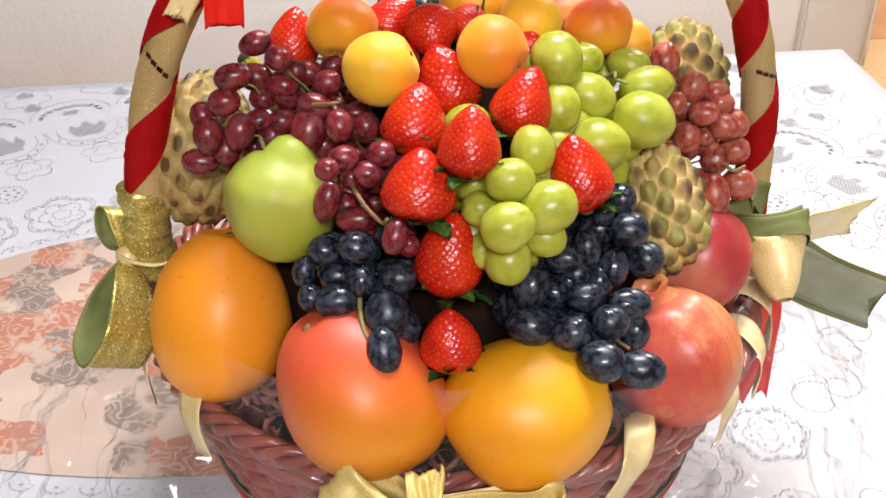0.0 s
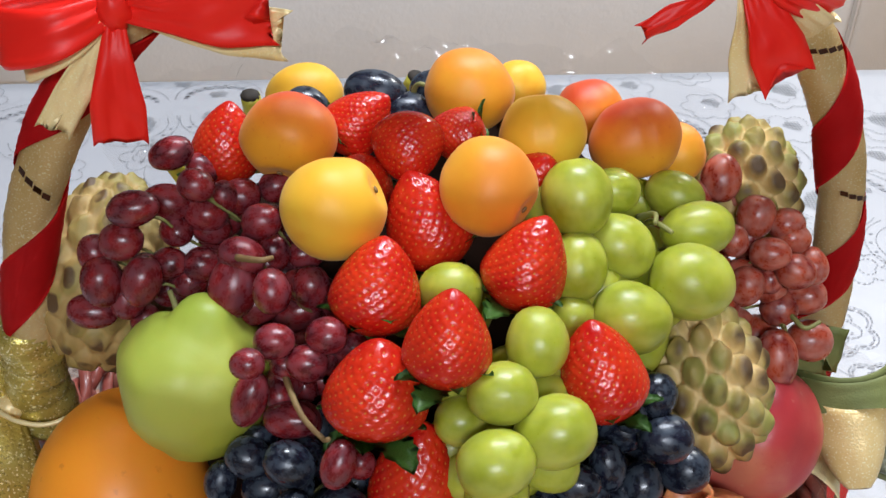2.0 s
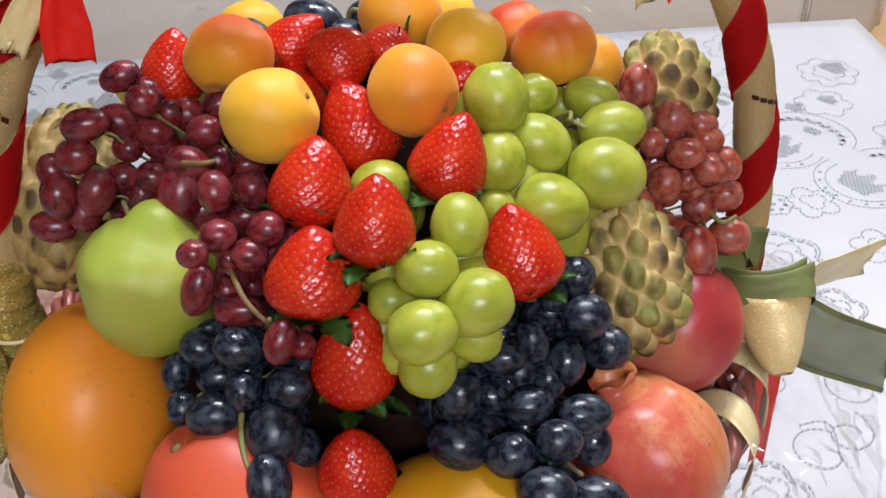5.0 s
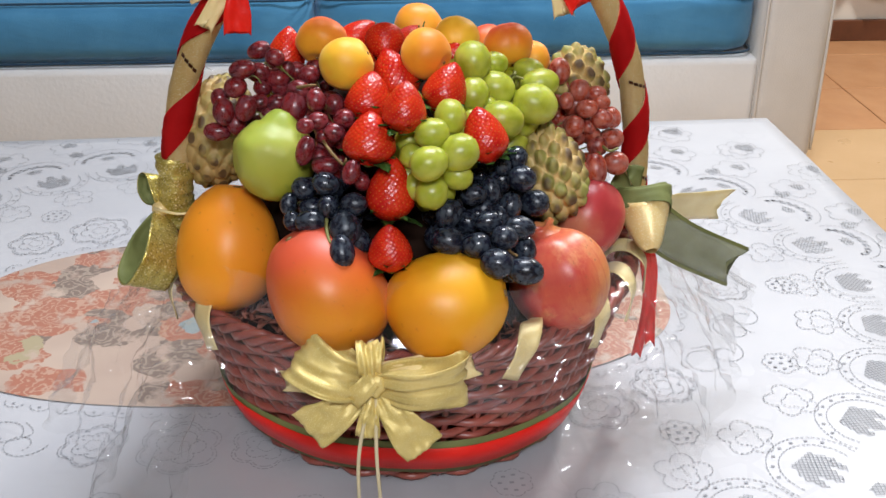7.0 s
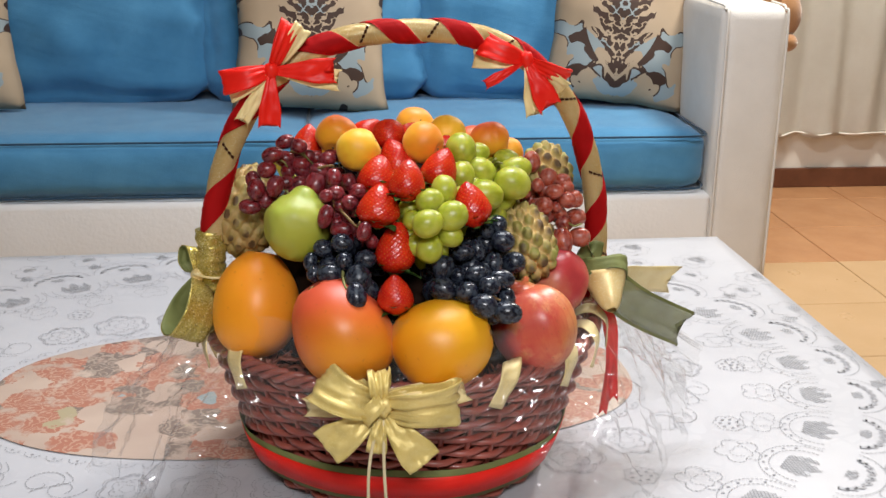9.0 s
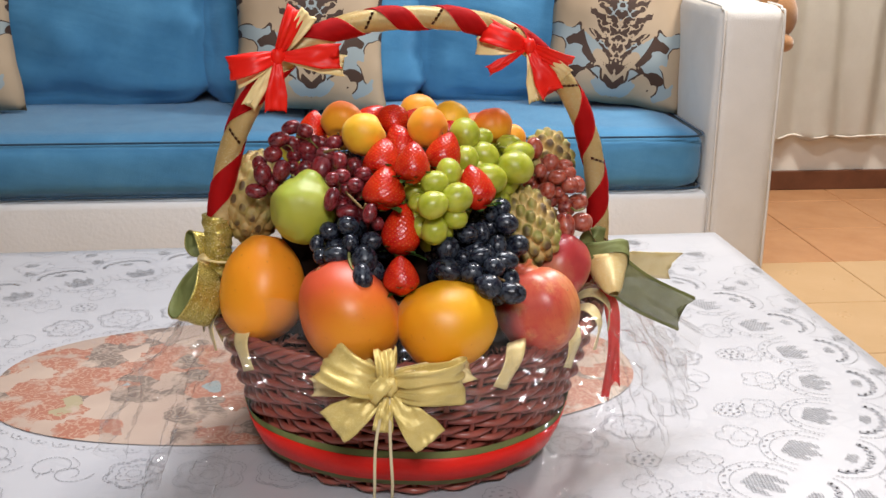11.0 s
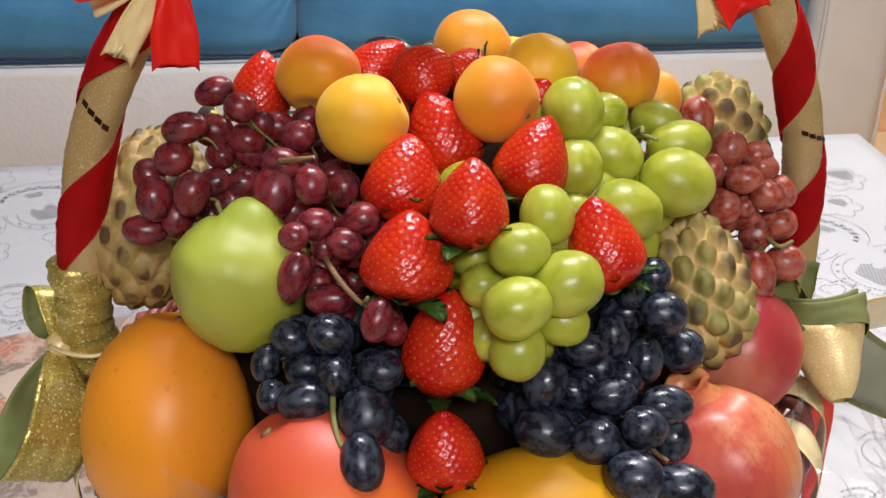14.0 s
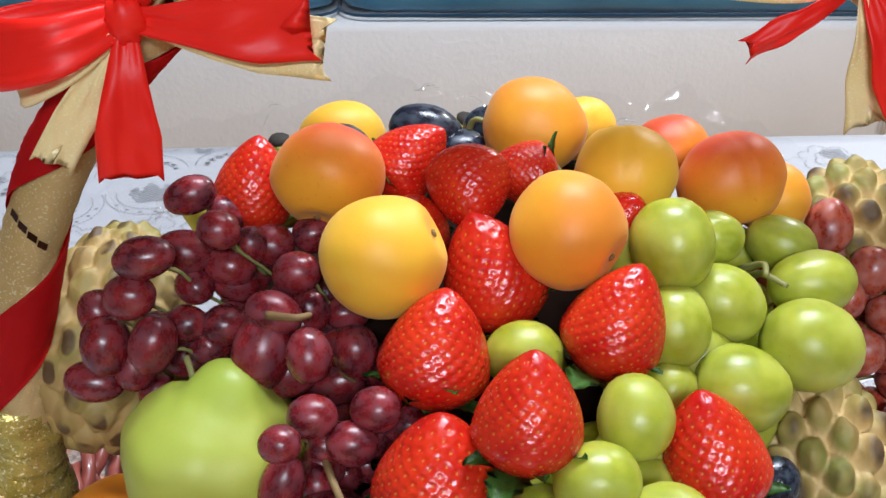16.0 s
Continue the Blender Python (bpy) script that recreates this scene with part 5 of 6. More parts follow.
mango = ball_fruit("mango", (0.056, 0.562, 0.709), (0.95, 0.05, 0.25), (0.053, 0.054, 0.060), M["mango_yellow"], "large round golden-yellow mango", "mango", mango_shape(7.0), 30)
stem_bit(mango, 0.053, 0.0035, 0.004, M["stem"])


def pomegranate(c, axis, radii, material, label, crown=True):
    ob = ball_fruit("pomegranate", c, axis, radii, material, label, "pomegranate", pome_shape)
    if crown:
        bm = bmesh.new()
        rows = []
        n, top = 36, radii[2]
        for r, z in ((0.020, -0.005), (0.0135, 0.001), (0.0125, 0.004), (0.0150, 0.0075), (0.0135, 0.0080), (0.0105, 0.003), (0.009, -0.004), (0.001, -0.0045)):
            rows.append([bm.verts.new(((r + 0.0007 * math.sin(3 * a + 1)) * math.cos(a), (r + 0.0007 * math.sin(3 * a + 1)) * math.sin(a), top * 0.955 + z + (0.0018 * math.sin(5 * a) if 0.006 < z else 0))) for a in (2 * math.pi * i / n for i in range(n))])
        for a, b in zip(rows, rows[1:]):
            for i in range(n):
                bm.faces.new((a[i], a[(i + 1) % n], b[(i + 1) % n], b[i]))
        part("crown", bm, material, ob, "dry open crown")
    return ob


pomegranate((0.166, 0.634, 0.702), (-0.36, 0.25, 0.88), (0.050, 0.050, 0.055), M["pomegranate"], "large pomegranate, pink-red with an orange cheek")
dark_one = pomegranate((0.197, 0.735, 0.725), (0.3, 0.6, 0.7), (0.044, 0.044, 0.048), M["pomegranate_dark"], "glossy dark red pomegranate behind the larger one", False)
stem_bit(dark_one, 0.047, 0.004, 0.004, M["stem"])


def guava_shape(c):
    a = math.atan2(c.y, c.x)
    r = 1 + 0.03 * math.cos(5 * a + 0.6) * (1 - abs(c.z)) + 0.06 * noise.noise(c * 1.5 + Vector((5, 2, 1))) + 0.022 * noise.noise(c * 4.5)
    r += 0.06 * math.exp(-((c.z - 0.35) / 0.3) ** 2)
    lump = math.exp(-((c - Vector((-0.22, 0.10, 0.95)).normalized()).length / 0.36) ** 3)
    pit = math.exp(-((c - Vector((0.36, -0.22, 0.90)).normalized()).length / 0.17) ** 2)
    crease = math.exp(-((c.x - 0.30) / 0.09) ** 2) * max(0.0, c.z - 0.25) * (1 if c.y < 0.2 else 0.3)
    return c * (r + 0.19 * lump - 0.26 * pit - 0.10 * crease)


guava = ball_fruit("guava", (-0.119, 0.655, 0.820), (0.02, 0.30, 0.95), (0.040, 0.041, 0.0415), M["guava"], "pale green knobbly guava with a short stalk", "guava", guava_shape)
bm = bmesh.new()
tube(bm, spline([(0.011, -0.007, 0.026), (0.014, -0.009, 0.037), (0.018, -0.013, 0.043)], 8), 0.0016, 6)
part("stem", bm, M["stem_green"], guava)


def custard_apple(c, axis, radii, count, label, seed, relief=0.25, skin="custard"):
    ob = thing("custard_apple", Matrix.Translation(c) @ facing(axis, seed * 40), label, "custard apple", "custard apples")
    dots = dots_on_ball(count)
    arr = np.array([d[:] for d in dots])
    bm = bmesh.new()
    bmesh.ops.create_icosphere(bm, subdivisions=6, radius=1.0)
    layer = bm.verts.layers.float.new("knob")
    gap = math.sqrt(4 * math.pi / count)
    for v in bm.verts:
        u = v.co.normalized()
        d = np.sqrt(((arr - np.array(u[:])) ** 2).sum(1))
        k = max(0.0, 1 - (float(d.min()) / (gap * 0.56)) ** 2)
        h = k ** 0.62
        v[layer] = k
        r = 1.04 - relief * (1 - h) + 0.05 * noise.noise(u * 7 + Vector((seed, 2, 0))) + 0.03 * noise.noise(u * 1.8 + Vector((seed, 0, 0)))
        taper = 1 - 0.10 * u.z
        v.co = Vector((u.x * r * radii[0] * taper, u.y * r * radii[1] * taper, u.z * r * radii[2]))
    part("skin", bm, M[skin], ob)


custard_apple((0.157, 0.708, 0.786), (-0.18, 0.35, 0.9), (0.038, 0.038, 0.052), 74, "knobbly green-brown custard apple above the pomegranates", 1)
custard_apple((-0.196, 0.752, 0.812), (0.15, 0.4, 0.9), (0.041, 0.040, 0.060), 92, "smooth tan custard apple with dark pits behind the red grapes", 2, 0.09, "custard_tan")
custard_apple((0.190, 0.830, 0.846), (-0.15, 0.4, 0.9), (0.036, 0.036, 0.042), 60, "knobbly green custard apple at the back of the basket", 3)


def banana_tip(c, axis, length, label):
    ob = thing("banana", Matrix.Translation(c) @ facing(axis), label, "banana", "banana tips")
    bm = bmesh.new()
    tube(bm, spline([(0, 0, -length), (0.004, 0, -length * 0.5), (0, 0, 0)], 12), lambda f: 0.011 - 0.004 * f, 10)
    part("peel", bm, M["banana"], ob)
    part("tip", sphere(bmesh.new(), (0, 0, 0), (0.0072, 0.0072, 0.004), 10, 6), M["banana_tip"], ob, "black dried tip")


banana_tip((-0.137, 0.905, 0.853), (0.05, -0.1, 1), 0.06, "yellow-green banana tip rising behind an apricot")
banana_tip((-0.023, 0.925, 0.862), (0.35, -0.1, 0.9), 0.06, "green banana tip at the top of the heap")
banana_tip((-0.165, 0.80, 0.868), (-0.4, -0.2, 0.8), 0.05, "yellow banana tip behind the red grapes")


# ---- bows and ribbons ----
def bow_loop(a, long, w, swell, lift=0.0):
    """A loop that leaves the knot at a degrees in the own x-z plane: its line and the band's width direction."""
    d = Vector((math.cos(radians(a)), 0, math.sin(radians(a))))
    p = Vector((-d.z, 0, d.x))
    f = Vector((0, -1, 0))
    line = [f * 0.008, d * long * 0.45 + f * (swell + 0.006) + p * lift, d * long * 0.88 + f * swell * 0.9 + p * lift, d * long + f * 0.004, d * long * 0.6 - f * 0.003, -f * 0.001]
    return [v[:] for v in line], (p + f * 0.45 + d * 0.1)[:]


def handle_bow(m, label, loops, tails, seed):
    """A red bow backed with gold, about its knot, spread in the own x-z plane and facing -y."""
    ob = thing("ribbon_bow", m, label, "bow", "bows on the handle")
    gather = lambda f: 0.26 + 0.74 * math.sin(math.pi * f) ** 0.6
    spread = lambda f: 0.26 + 0.74 * min(1.0, f * 1.5)
    for a, long, w, gold_a, gold_long, gold_w in loops:
        pts, acr = bow_loop(a, long, w, 0.018)
        part("red_loop", ribbon(bmesh.new(), pts, w, acr, 34, wave=0.0036, seed=seed + a, narrow=gather, cross=12), M["red_satin"], ob, "red satin loop")
        pts, acr = bow_loop(gold_a, gold_long, gold_w, 0.015)
        part("gold_loop", ribbon(bmesh.new(), [(x, y + 0.003, z) for x, y, z in pts], gold_w * 1.35, acr, 34, wave=0.003, seed=seed + a + 5, narrow=gather, cross=12), M["gold_pale"], ob, "gold gauze loop")
    for a, long, w, gold_turn, gold_w in tails:
        for mat, turn, back, ww, name in ((M["red_satin"], 0, 0.024, w, "red_tail"), (M["gold_pale"], gold_turn, 0.019, gold_w, "gold_tail")):
            if not ww:
                continue
            d = Vector((math.cos(radians(a + turn)), 0, math.sin(radians(a + turn))))
            p = Vector((-d.z, 0.12, d.x))
            f = Vector((0, -1, 0))
            pts = [(f * 0.012)[:], (d * long * 0.5 + f * back)[:], (d * long * (1.0 if back > 0.02 else 1.08) + f * (back + 0.002))[:]]
            part(name, ribbon(bmesh.new(), pts, ww, p[:], 22, notch=long * 0.2, wave=0.0036, seed=seed + a * 0.7 + turn, narrow=spread, cross=10), mat, ob)
    knot = bmesh.new()
    sphere(knot, (0, -0.012, 0), (0.0088, 0.0080, 0.0105), 18, 12)
    for v in knot.verts:
        v.co += Vector((v.co.x, 0, v.co.z)).normalized() * 0.0010 * math.sin(v.co.x * 1100 + v.co.z * 300)
    part("knot", knot, M["red_satin"], ob, "tight red knot")


handle_bow(pose(-0.156, 0.733, 0.996, 0, 0, 8), "red and gold ribbon bow tied on the handle", ((194, 0.060, 0.030, 209, 0.058, 0.018), (66, 0.060, 0.026, 52, 0.062, 0.018)), ((266, 0.068, 0.027, -28, 0.018), (1, 0.078, 0.030, -9, 0.026)), 1.0)
handle_bow(pose(0.155, 0.802, 1.002, 0, 0, 8), "red and gold ribbon bow with hanging tails on the handle", ((160, 0.060, 0.032, 178, 0.064, 0.020), (-24, 0.060, 0.024, -39, 0.064, 0.020)), ((208, 0.064, 0.014, -20, 0), (-63, 0.068, 0.032, -18, 0.022)), 2.0)

# the gold bow on the basket's front
gold = thing("gold_bow", pose(-0.012, 0.512, 0.655, -12, 0, 0), "large gold fabric bow on the basket's front", "bow")
GB = M["gold_bow"]
full = lambda f: 0.35 + 0.65 * math.sin(math.pi * f) ** 0.55
for a, long, w, swell, sd in ((155, 0.074, 0.050, 0.026, 2), (5, 0.083, 0.056, 0.028, 4), (94, 0.042, 0.026, 0.018, 8)):
    pts, acr = bow_loop(a, long, w, swell)
    part("loop", ribbon(bmesh.new(), pts, w, acr, 40, wave=0.009, seed=sd, narrow=full, cross=18), GB, gold)
for a, long, w, sd in ((216, 0.076, 0.046, 21), (309, 0.078, 0.042, 25), (264, 0.050, 0.023, 29)):
    d = Vector((math.cos(radians(a)), 0, math.sin(radians(a))))
    pts = [(0, -0.006, 0), (d * long * 0.5 + Vector((0, -0.020, 0)))[:], (d * long + Vector((0, -0.016, 0)))[:]]
    part("tail", ribbon(bmesh.new(), pts, w, (-d.z, 0.1, d.x), 24, wave=0.007, seed=sd, narrow=lambda f: 0.34 + 0.66 * min(1, f * 1.25), cross=14), GB, gold)
for a, long, w, sd in ((183, 0.090, 0.022, 33), (13, 0.100, 0.034, 37)):
    d = Vector((math.cos(radians(a)), 0, math.sin(radians(a))))
    part("back_tail", ribbon(bmesh.new(), [(0, 0.002, 0), (d * long * 0.5 + Vector((0, 0.0, 0)))[:], (d * long + Vector((0, 0.010, 0)))[:]], w, (-d.z, 0.1, d.x), 18, notch=0.014, wave=0.003, seed=sd, cross=10), M["gold_pale"], gold, "pale gold gauze tail")
part("knot_band", ribbon(bmesh.new(), [(-0.020, -0.020, -0.012), (-0.013, -0.030, -0.002), (-0.003, -0.028, 0.008), (0.004, -0.016, 0.016)], 0.019, (0.6, 0, -0.7), 14, wave=0.002, seed=12, cross=8), GB, gold)
knot = bmesh.new()
sphere(knot, (0.002, -0.016, 0.004), (0.010, 0.010, 0.013), 16, 12)
for v in knot.verts:
    v.co += v.co.normalized() * 0.0016 * math.sin(v.co.x * 700 + v.co.z * 200)
part("knot", knot, GB, gold, "gathered gold knot")
for s, e in ((-1, -0.016), (1, 0.004)):
    part("cord", tube(bmesh.new(), spline([(s * 0.003, -0.012, -0.01), (s * 0.008 - 0.004, -0.024, -0.06), (s * 0.010 - 0.004, -0.012, -0.11), (e, 0.035, -0.155), (e + 0.012, 0.055, -0.176)], 30), 0.0019, 6), M["cord"], gold, "thin cream cord")

# the bows at the handle's feet
left = thing("side_bow", pose(-0.256, 0.708, 0.738), "olive and gold ribbon bow tied at the foot of the handle", "bow", "bows at the handle's feet")


def cone_loop(bm, axis, long, r0, r1, thick=0.0008, seed=0.0, squash=1.0):
    """A cupped loop of ribbon: narrow where it is tied, wide and open at its far end."""
    turn = facing(axis)
    n, m_ = 28, 10
    outer, inner_ = [], []
    for j in range(m_ + 1):
        f = j / m_
        r = r0 + (r1 - r0) * f ** 0.7
        ro, ri = [], []
        for i in range(n):
            a = 2 * math.pi * i / n
            w = 1 + 0.10 * math.sin(3 * a + seed) * (1 - f) + 0.05 * noise.noise(Vector((math.cos(a) * 2, math.sin(a) * 2, f * 3 + seed)))
            p = Vector((r * w * math.cos(a), r * w * squash * math.sin(a), f * long + 0.006 * math.sin(2 * a + seed) * f))
            ro.append(bm.verts.new(turn @ p))
            q = Vector(((r * w - thick) * math.cos(a), (r * w - thick) * squash * math.sin(a), p.z))
            ri.append(bm.verts.new(turn @ q))
        outer.append(ro)
        inner_.append(ri)
    for k in range(m_):
        for i in range(n):
            i2 = (i + 1) % n
            bm.faces.new((outer[k][i], outer[k][i2], outer[k + 1][i2], outer[k + 1][i]))
            bm.faces.new((inner_[k][i], inner_[k + 1][i], inner_[k + 1][i2], inner_[k][i2]))
    for i in range(n):
        i2 = (i + 1) % n
        bm.faces.new((outer[-1][i], outer[-1][i2], inner_[-1][i2], inner_[-1][i]))
    return bm


def hung_loop(parent, down, open_to, long, deep, wide, seed):
    """A hanging loop of two-faced ribbon: gold outside, olive inside, its mouth towards open_to."""
    w = Vector(open_to).normalized()
    d1 = (Vector(down) - w * Vector(down).dot(w)).normalized()
    d2 = w.cross(d1)
    for inset, mat, name, note in ((0.0, "gold_glitter", "loop", "glittering gold loop"), (0.0016, "olive_rib", "lining", "ribbed olive lining")):
        far, mid = long - inset, deep - inset
        line = [d1 * 0.004, d1 * far * 0.35 + d2 * mid * 0.8, d1 * far * 0.74 + d2 * mid, d1 * far, d1 * far * 0.78 - d2 * mid, d1 * far * 0.36 - d2 * mid * 0.75, d1 * 0.004]
        line = [p + w * (0.22 * wide * math.sin(math.pi * i / 6)) for i, p in enumerate(line)]
        part(name, ribbon(bmesh.new(), [p[:] for p in line], wide, w[:], 44, wave=0.0022, seed=seed, narrow=lambda f: 0.30 + 0.70 * math.sin(math.pi * f) ** 0.7, cross=12), M[mat], parent, note)


hung_loop(left, (0.0, -0.72, -0.70), (-0.70, -0.50, 0.46), 0.088, 0.027, 0.044, 1.0)
hung_loop(left, (-0.25, 0.60, 0.42), (-0.75, -0.55, 0.30), 0.044, 0.013, 0.022, 5.0)
part("tie", tube(bmesh.new(), spline([(-0.004, -0.006, 0.004), (0.010, -0.014, 0.004), (0.028, -0.014, 0.002), (0.046, -0.004, 0.004)], 14), 0.0016, 6), M["gold_pale"], left, "thin gold tie round the handle's foot")
for e, w in (((0.030, -0.010, -0.105), 0.022), ((0.052, -0.020, -0.100), 0.018)):
    part("tail", ribbon(bmesh.new(), [(0, 0.0, -0.004), (0.010, -0.012, -0.050), e], w, (1, 0.3, 0), 16, notch=0.02, wave=0.004, seed=w * 400), M["gold_cloth"], left)
part("knot", sphere(bmesh.new(), (0, 0.002, 0), (0.010, 0.010, 0.009), 12, 8), M["gold_cloth"], left)

right = thing("side_bow", pose(0.258, 0.775, 0.705), "gold and olive ribbon bow with long tails at the handle's foot", "bow", "bows at the handle's feet")
CUP, CUP_AXIS = Vector((0.014, -0.054, -0.013)), Vector((-0.10, 0.80, 0.60)).normalized()
part("loop", cone_loop(bmesh.new(), CUP_AXIS, 0.052, 0.007, 0.0305, seed=2.0, squash=0.9), M["gold_cloth"], right, "gold ribbon cup", m=Matrix.Translation(CUP))
for q, r0, r1, long in ((0.046, 0.0315, 0.0345, 0.022), (0.052, 0.026, 0.030, 0.020)):
    part("lining", cone_loop(bmesh.new(), CUP_AXIS, long, r0, r1, seed=2.0, squash=0.9), M["olive_rib"], right, "olive green ribbon edge", m=Matrix.Translation(CUP + CUP_AXIS * q))
part("flap", ribbon(bmesh.new(), [(-0.010, 0.002, 0.012), (-0.016, 0.006, 0.030), (-0.008, 0.012, 0.044), (0.008, 0.016, 0.040)], 0.030, (1, 0.4, 0.1), 14, wave=0.002, seed=17), M["olive_rib"], right, "folded olive ribbon")
part("tail", ribbon(bmesh.new(), [(0.010, -0.020, 0.010), (0.060, -0.002, -0.030), (0.128, 0.012, -0.066)], 0.048, (0.45, 0.1, 1), 18, notch=0.020, wave=0.004, seed=58), M["olive_gauze"], right, "sheer olive green ribbon tail")
for off in (-0.0245, 0.0245):
    up_ = Vector((0.45, 0.1, 1)).normalized() * off
    part("border", ribbon(bmesh.new(), [(Vector(q) + up_)[:] for q in ((0.014, -0.022, 0.008), (0.060, -0.003, -0.030), (0.126, 0.011, -0.065))], 0.004, (0.45, 0.1, 1), 18, thick=0.001, seed=58), M["olive_cloth"], right, "opaque olive selvedge")
part("tail", ribbon(bmesh.new(), [(0.010, -0.010, 0.012), (0.055, 0.040, -0.004), (0.126, 0.098, -0.024)], 0.044, (0.2, -0.3, 1), 16, notch=0.018, wave=0.004, seed=61), M["gold_pale"], right)
for i, (ex, ey, ez) in enumerate(((0.026, 0.05, -0.215), (0.036, 0.018, -0.178))):
    part("red_tail", ribbon(bmesh.new(), [(0.004, -0.006, 0.0), (0.016 + 0.008 * i, -0.004, -0.050), (0.026 + 0.004 * i, 0.006, -0.110), (ex, ey, ez)], 0.012, (1, -0.3, 0), 22, notch=0.012, wave=0.004, seed=66 + i), M["red_satin"], right, "narrow red ribbon tail")
part("knot", sphere(bmesh.new(), (0.0, -0.010, 0.014), (0.016, 0.015, 0.018), 14, 10), M["red_velvet"], right)


def rim_ribbon(deg, w, lean):
    """A short gold strip laid over the rim."""
    th = radians(deg)
    def at(r, z, d=0.0):
        return (r * RIM_A * math.cos(th + d), r * RIM_B * math.sin(th + d), RIM_Z - TZ + z)
    ob = thing("rim_ribbon", pose(BX, BY, TZ), "pale gold ribbon strip wound over the basket's rim", "ribbon", "ribbon strips on the rim")
    pts = [at(0.86, -0.012, -lean), at(0.93, 0.012, -lean * 0.5), at(1.01, 0.018), at(1.075, 0.004, lean * 0.5), at(1.075, -0.026, lean)]
    part("strip", ribbon(bmesh.new(), pts, w, (-math.sin(th), math.cos(th), 0.15), 18, wave=0.002, seed=deg), M["gold_pale"], ob)


for deg, w, lean in ((222, 0.026, 0.10), (205, 0.022, 0.1), (302, 0.022, -0.12), (323, 0.022, -0.10), (338, 0.020, -0.1), (352, 0.022, -0.08), (190, 0.02, 0.1)):
    rim_ribbon(deg, w, lean)

# ---- clear wrapping film, opened and folded down round the basket ----
film_bm = bmesh.new()
rows = []
NT, NS = 300, 30
for j in range(NS + 1):
    f = j / NS
    row = []
    for i in range(NT):
        th = 2 * math.pi * i / NT
        c, sn = math.cos(th), math.sin(th)
        front = max(0.0, -sn) ** 2
        reach = 0.045 - 0.022 * front + 0.030 * noise.noise(Vector((c * 1.7, sn * 1.7, 4.0))) + 0.020 * noise.noise(Vector((c * 5, sn * 5, 9.0)))
        reach += 0.015 * max(0.0, -c) ** 2 * (1 if sn < 0.3 else 0.4) + 0.07 * max(0.0, c) ** 3
        fold = noise.noise(Vector((c * 9, sn * 9, 1.0))) * 0.010 + abs(noise.noise(Vector((c * 22, sn * 22, 3.0)))) * 0.008
        if f < 0.35:
            g = f / 0.35
            r, z, off = 1.0 - 0.012 * (1 - g) * (1 - front), (0.030 + 0.055 * front * (0.6 + noise.noise(Vector((c * 3, sn * 3, 2.0))))) * (1 - g) + 0.020, 0.0
            q = fold * (1 - g) * 0.6
        else:
            g = (f - 0.35) / 0.65
            r, z, off = 1.045, 0.020 - 0.070 * g ** 1.3, reach * g
            q = fold * g * 1.3
        crumple = noise.noise_vector(Vector((c * 12, sn * 12, f * 6))) * 0.007
        row.append(film_bm.verts.new(Vector(((RIM_A * r + off + q) * c, (RIM_B * r + off + q) * sn, RIM_Z - TZ + z + q * 0.8)) + crumple * f))
    rows.append(row)
for a, b in zip(rows, rows[1:]):
    for i in range(NT):
        film_bm.faces.new((a[i], a[(i + 1) % NT], b[(i + 1) % NT], b[i]))
film_thing = thing("wrapping_film", pose(BX, BY, TZ), "clear crinkled wrapping film folded down round the basket's rim", "wrapping film")
part("rim_fold", film_bm, M["film"], film_thing).visible_shadow = False


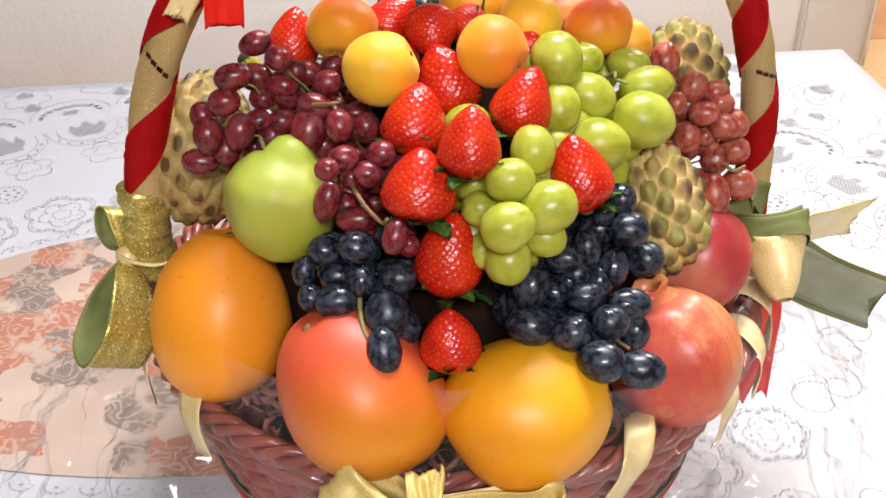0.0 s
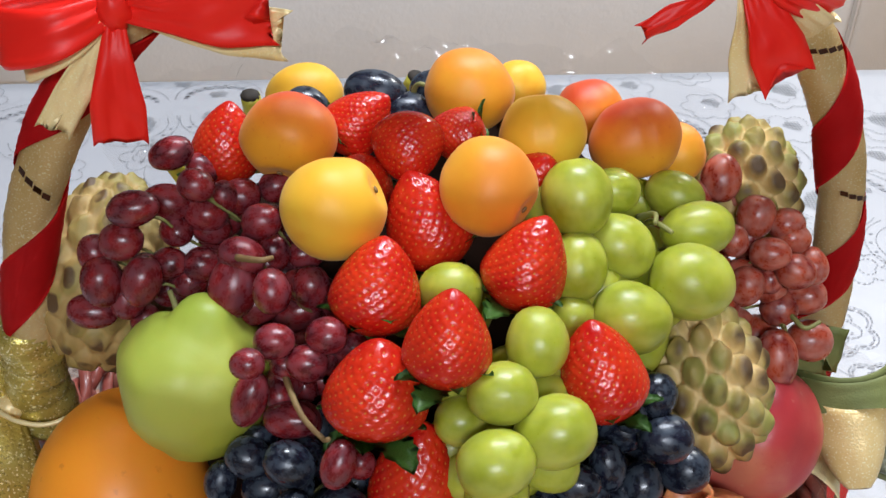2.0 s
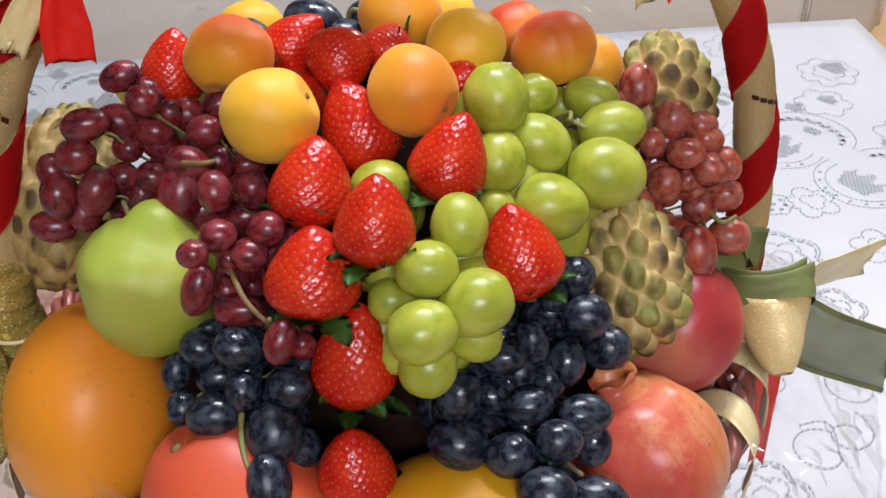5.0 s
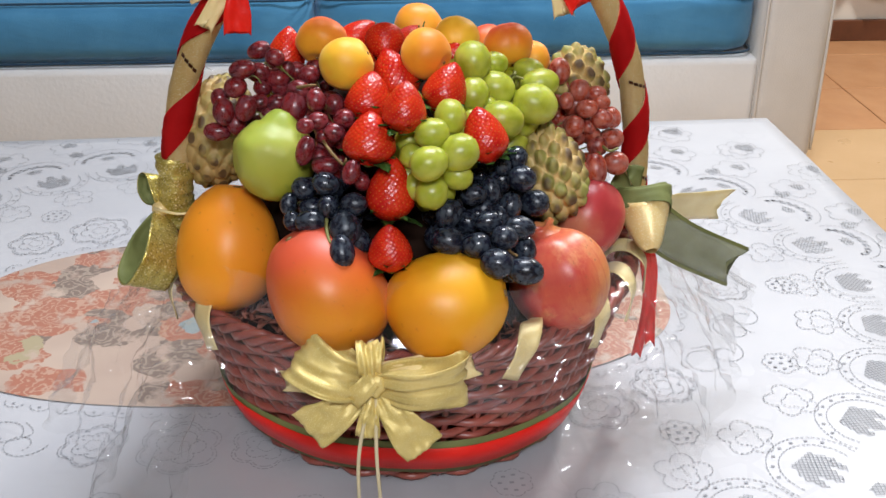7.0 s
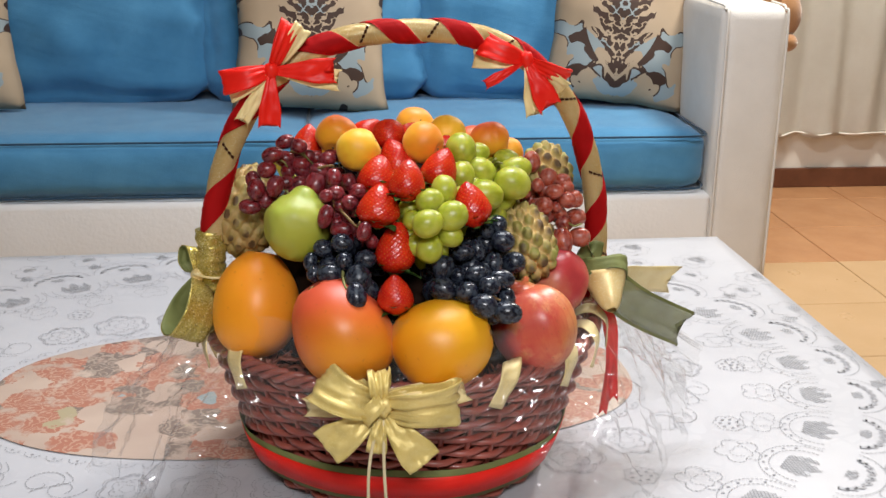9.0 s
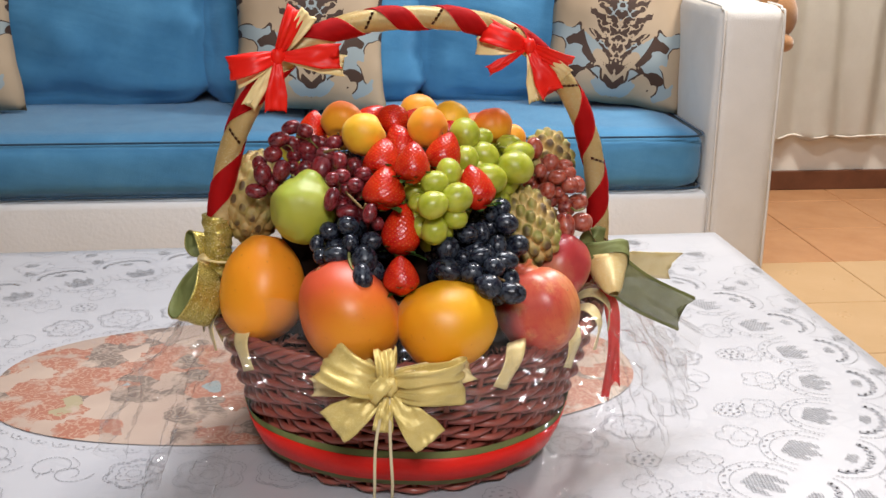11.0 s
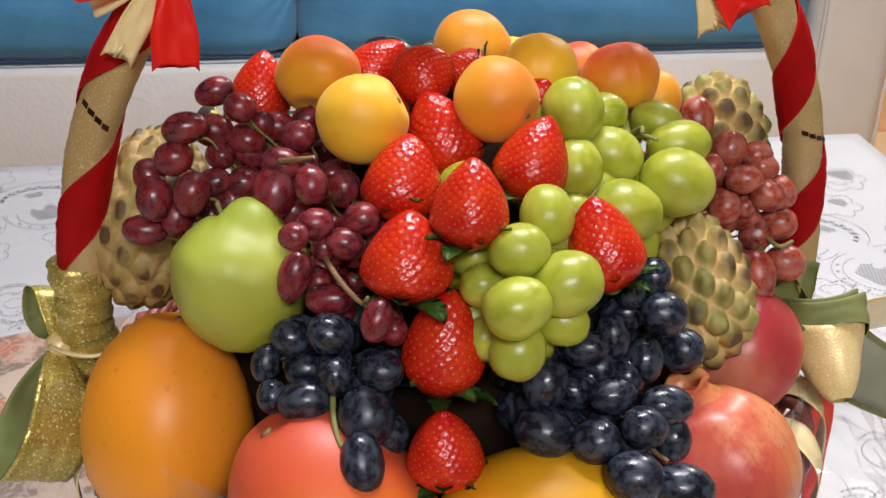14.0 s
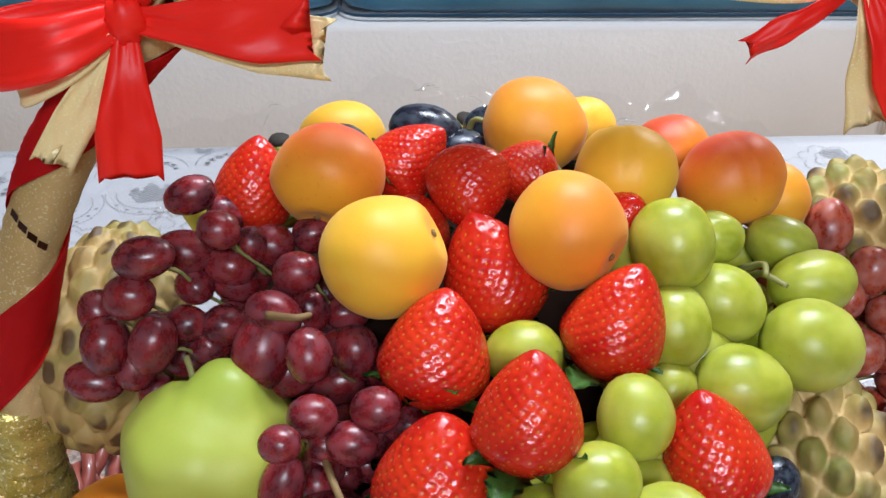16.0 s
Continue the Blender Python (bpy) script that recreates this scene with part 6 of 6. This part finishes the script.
def film_sheet(name, a0, a1, reach, z_end, bow, seed, z0=0.012, rough=0.012, label=""):
    """A loose crinkled piece of film that leaves the rim between two directions; bow lifts its middle."""
    bm = bmesh.new()
    rows, na, nr = [], 90, 44
    for j in range(nr + 1):
        f = j / nr
        row = []
        for i in range(na + 1):
            g = i / na
            th = radians(a0 + (a1 - a0) * g)
            c, sn = math.cos(th), math.sin(th)
            far = reach * (0.72 + 0.45 * noise.noise(Vector((g * 3.1, seed, 0))) + 0.12 * noise.noise(Vector((g * 11, seed, 5))))
            z = z0 + (z_end - z0) * f + bow * math.sin(math.pi * f)
            p = Vector(((RIM_A * 1.03 + far * f) * c, (RIM_B * 1.03 + far * f) * sn, RIM_Z - TZ + z))
            q = Vector((p.x * 26, p.y * 26, p.z * 20 + seed))
            crease = abs(noise.noise(q)) * 2 - 0.5 + 0.5 * (abs(noise.noise(q * 2.3)) * 2 - 0.5)
            p += (Vector((c, sn, 1.2)).normalized() * crease + noise.noise_vector(q * 0.6) * 0.5) * rough * min(1.0, f * 3)
            p.z = max(p.z, 0.004)
            row.append(bm.verts.new(p))
        rows.append(row)
    for a, b in zip(rows, rows[1:]):
        for i in range(na):
            bm.faces.new((a[i], a[i + 1], b[i + 1], b[i]))
    part(name, bm, M["film"], film_thing, label, smooth=True).visible_shadow = False


film_sheet("flap", 188, 240, 0.20, -0.165, 0.030, 3.0)
film_sheet("flap", -62, 18, 0.17, -0.140, 0.030, 8.0)
film_sheet("flap", 240, 298, 0.045, -0.040, 0.020, 14.0)
film_sheet("back_sheet", 40, 150, 0.09, 0.150, 0.020, 21.0, rough=0.016, label="film standing up behind the fruit")

lace_print(CLOTH)

# ---- floor tiles ----
tile_bm = bmesh.new()
box(tile_bm, (0, 0, -0.006), (0.396, 0.396, 0.0), 0.002, 1)
TILE = {"terracotta": mesh_of("tile", tile_bm, M["terracotta"], False)}
tile_bm = bmesh.new()
box(tile_bm, (0, 0, -0.006), (0.396, 0.396, 0.0), 0.002, 1)
TILE["floor_tan"] = mesh_of("tile", tile_bm, M["floor_tan"], False)
floor_ob = bpy.data.objects["floor"]
for i in range(15):
    for j in range(17):
        x, y = X0 + 0.4 * i, Y0 - 0.15 + 0.4 * j
        if x > X1 - 0.1 or y > Y1 - 0.1:
            continue
        child("tile", TILE["terracotta" if y > 2.75 else "floor_tan"], floor_ob, pose(x, y, 0))
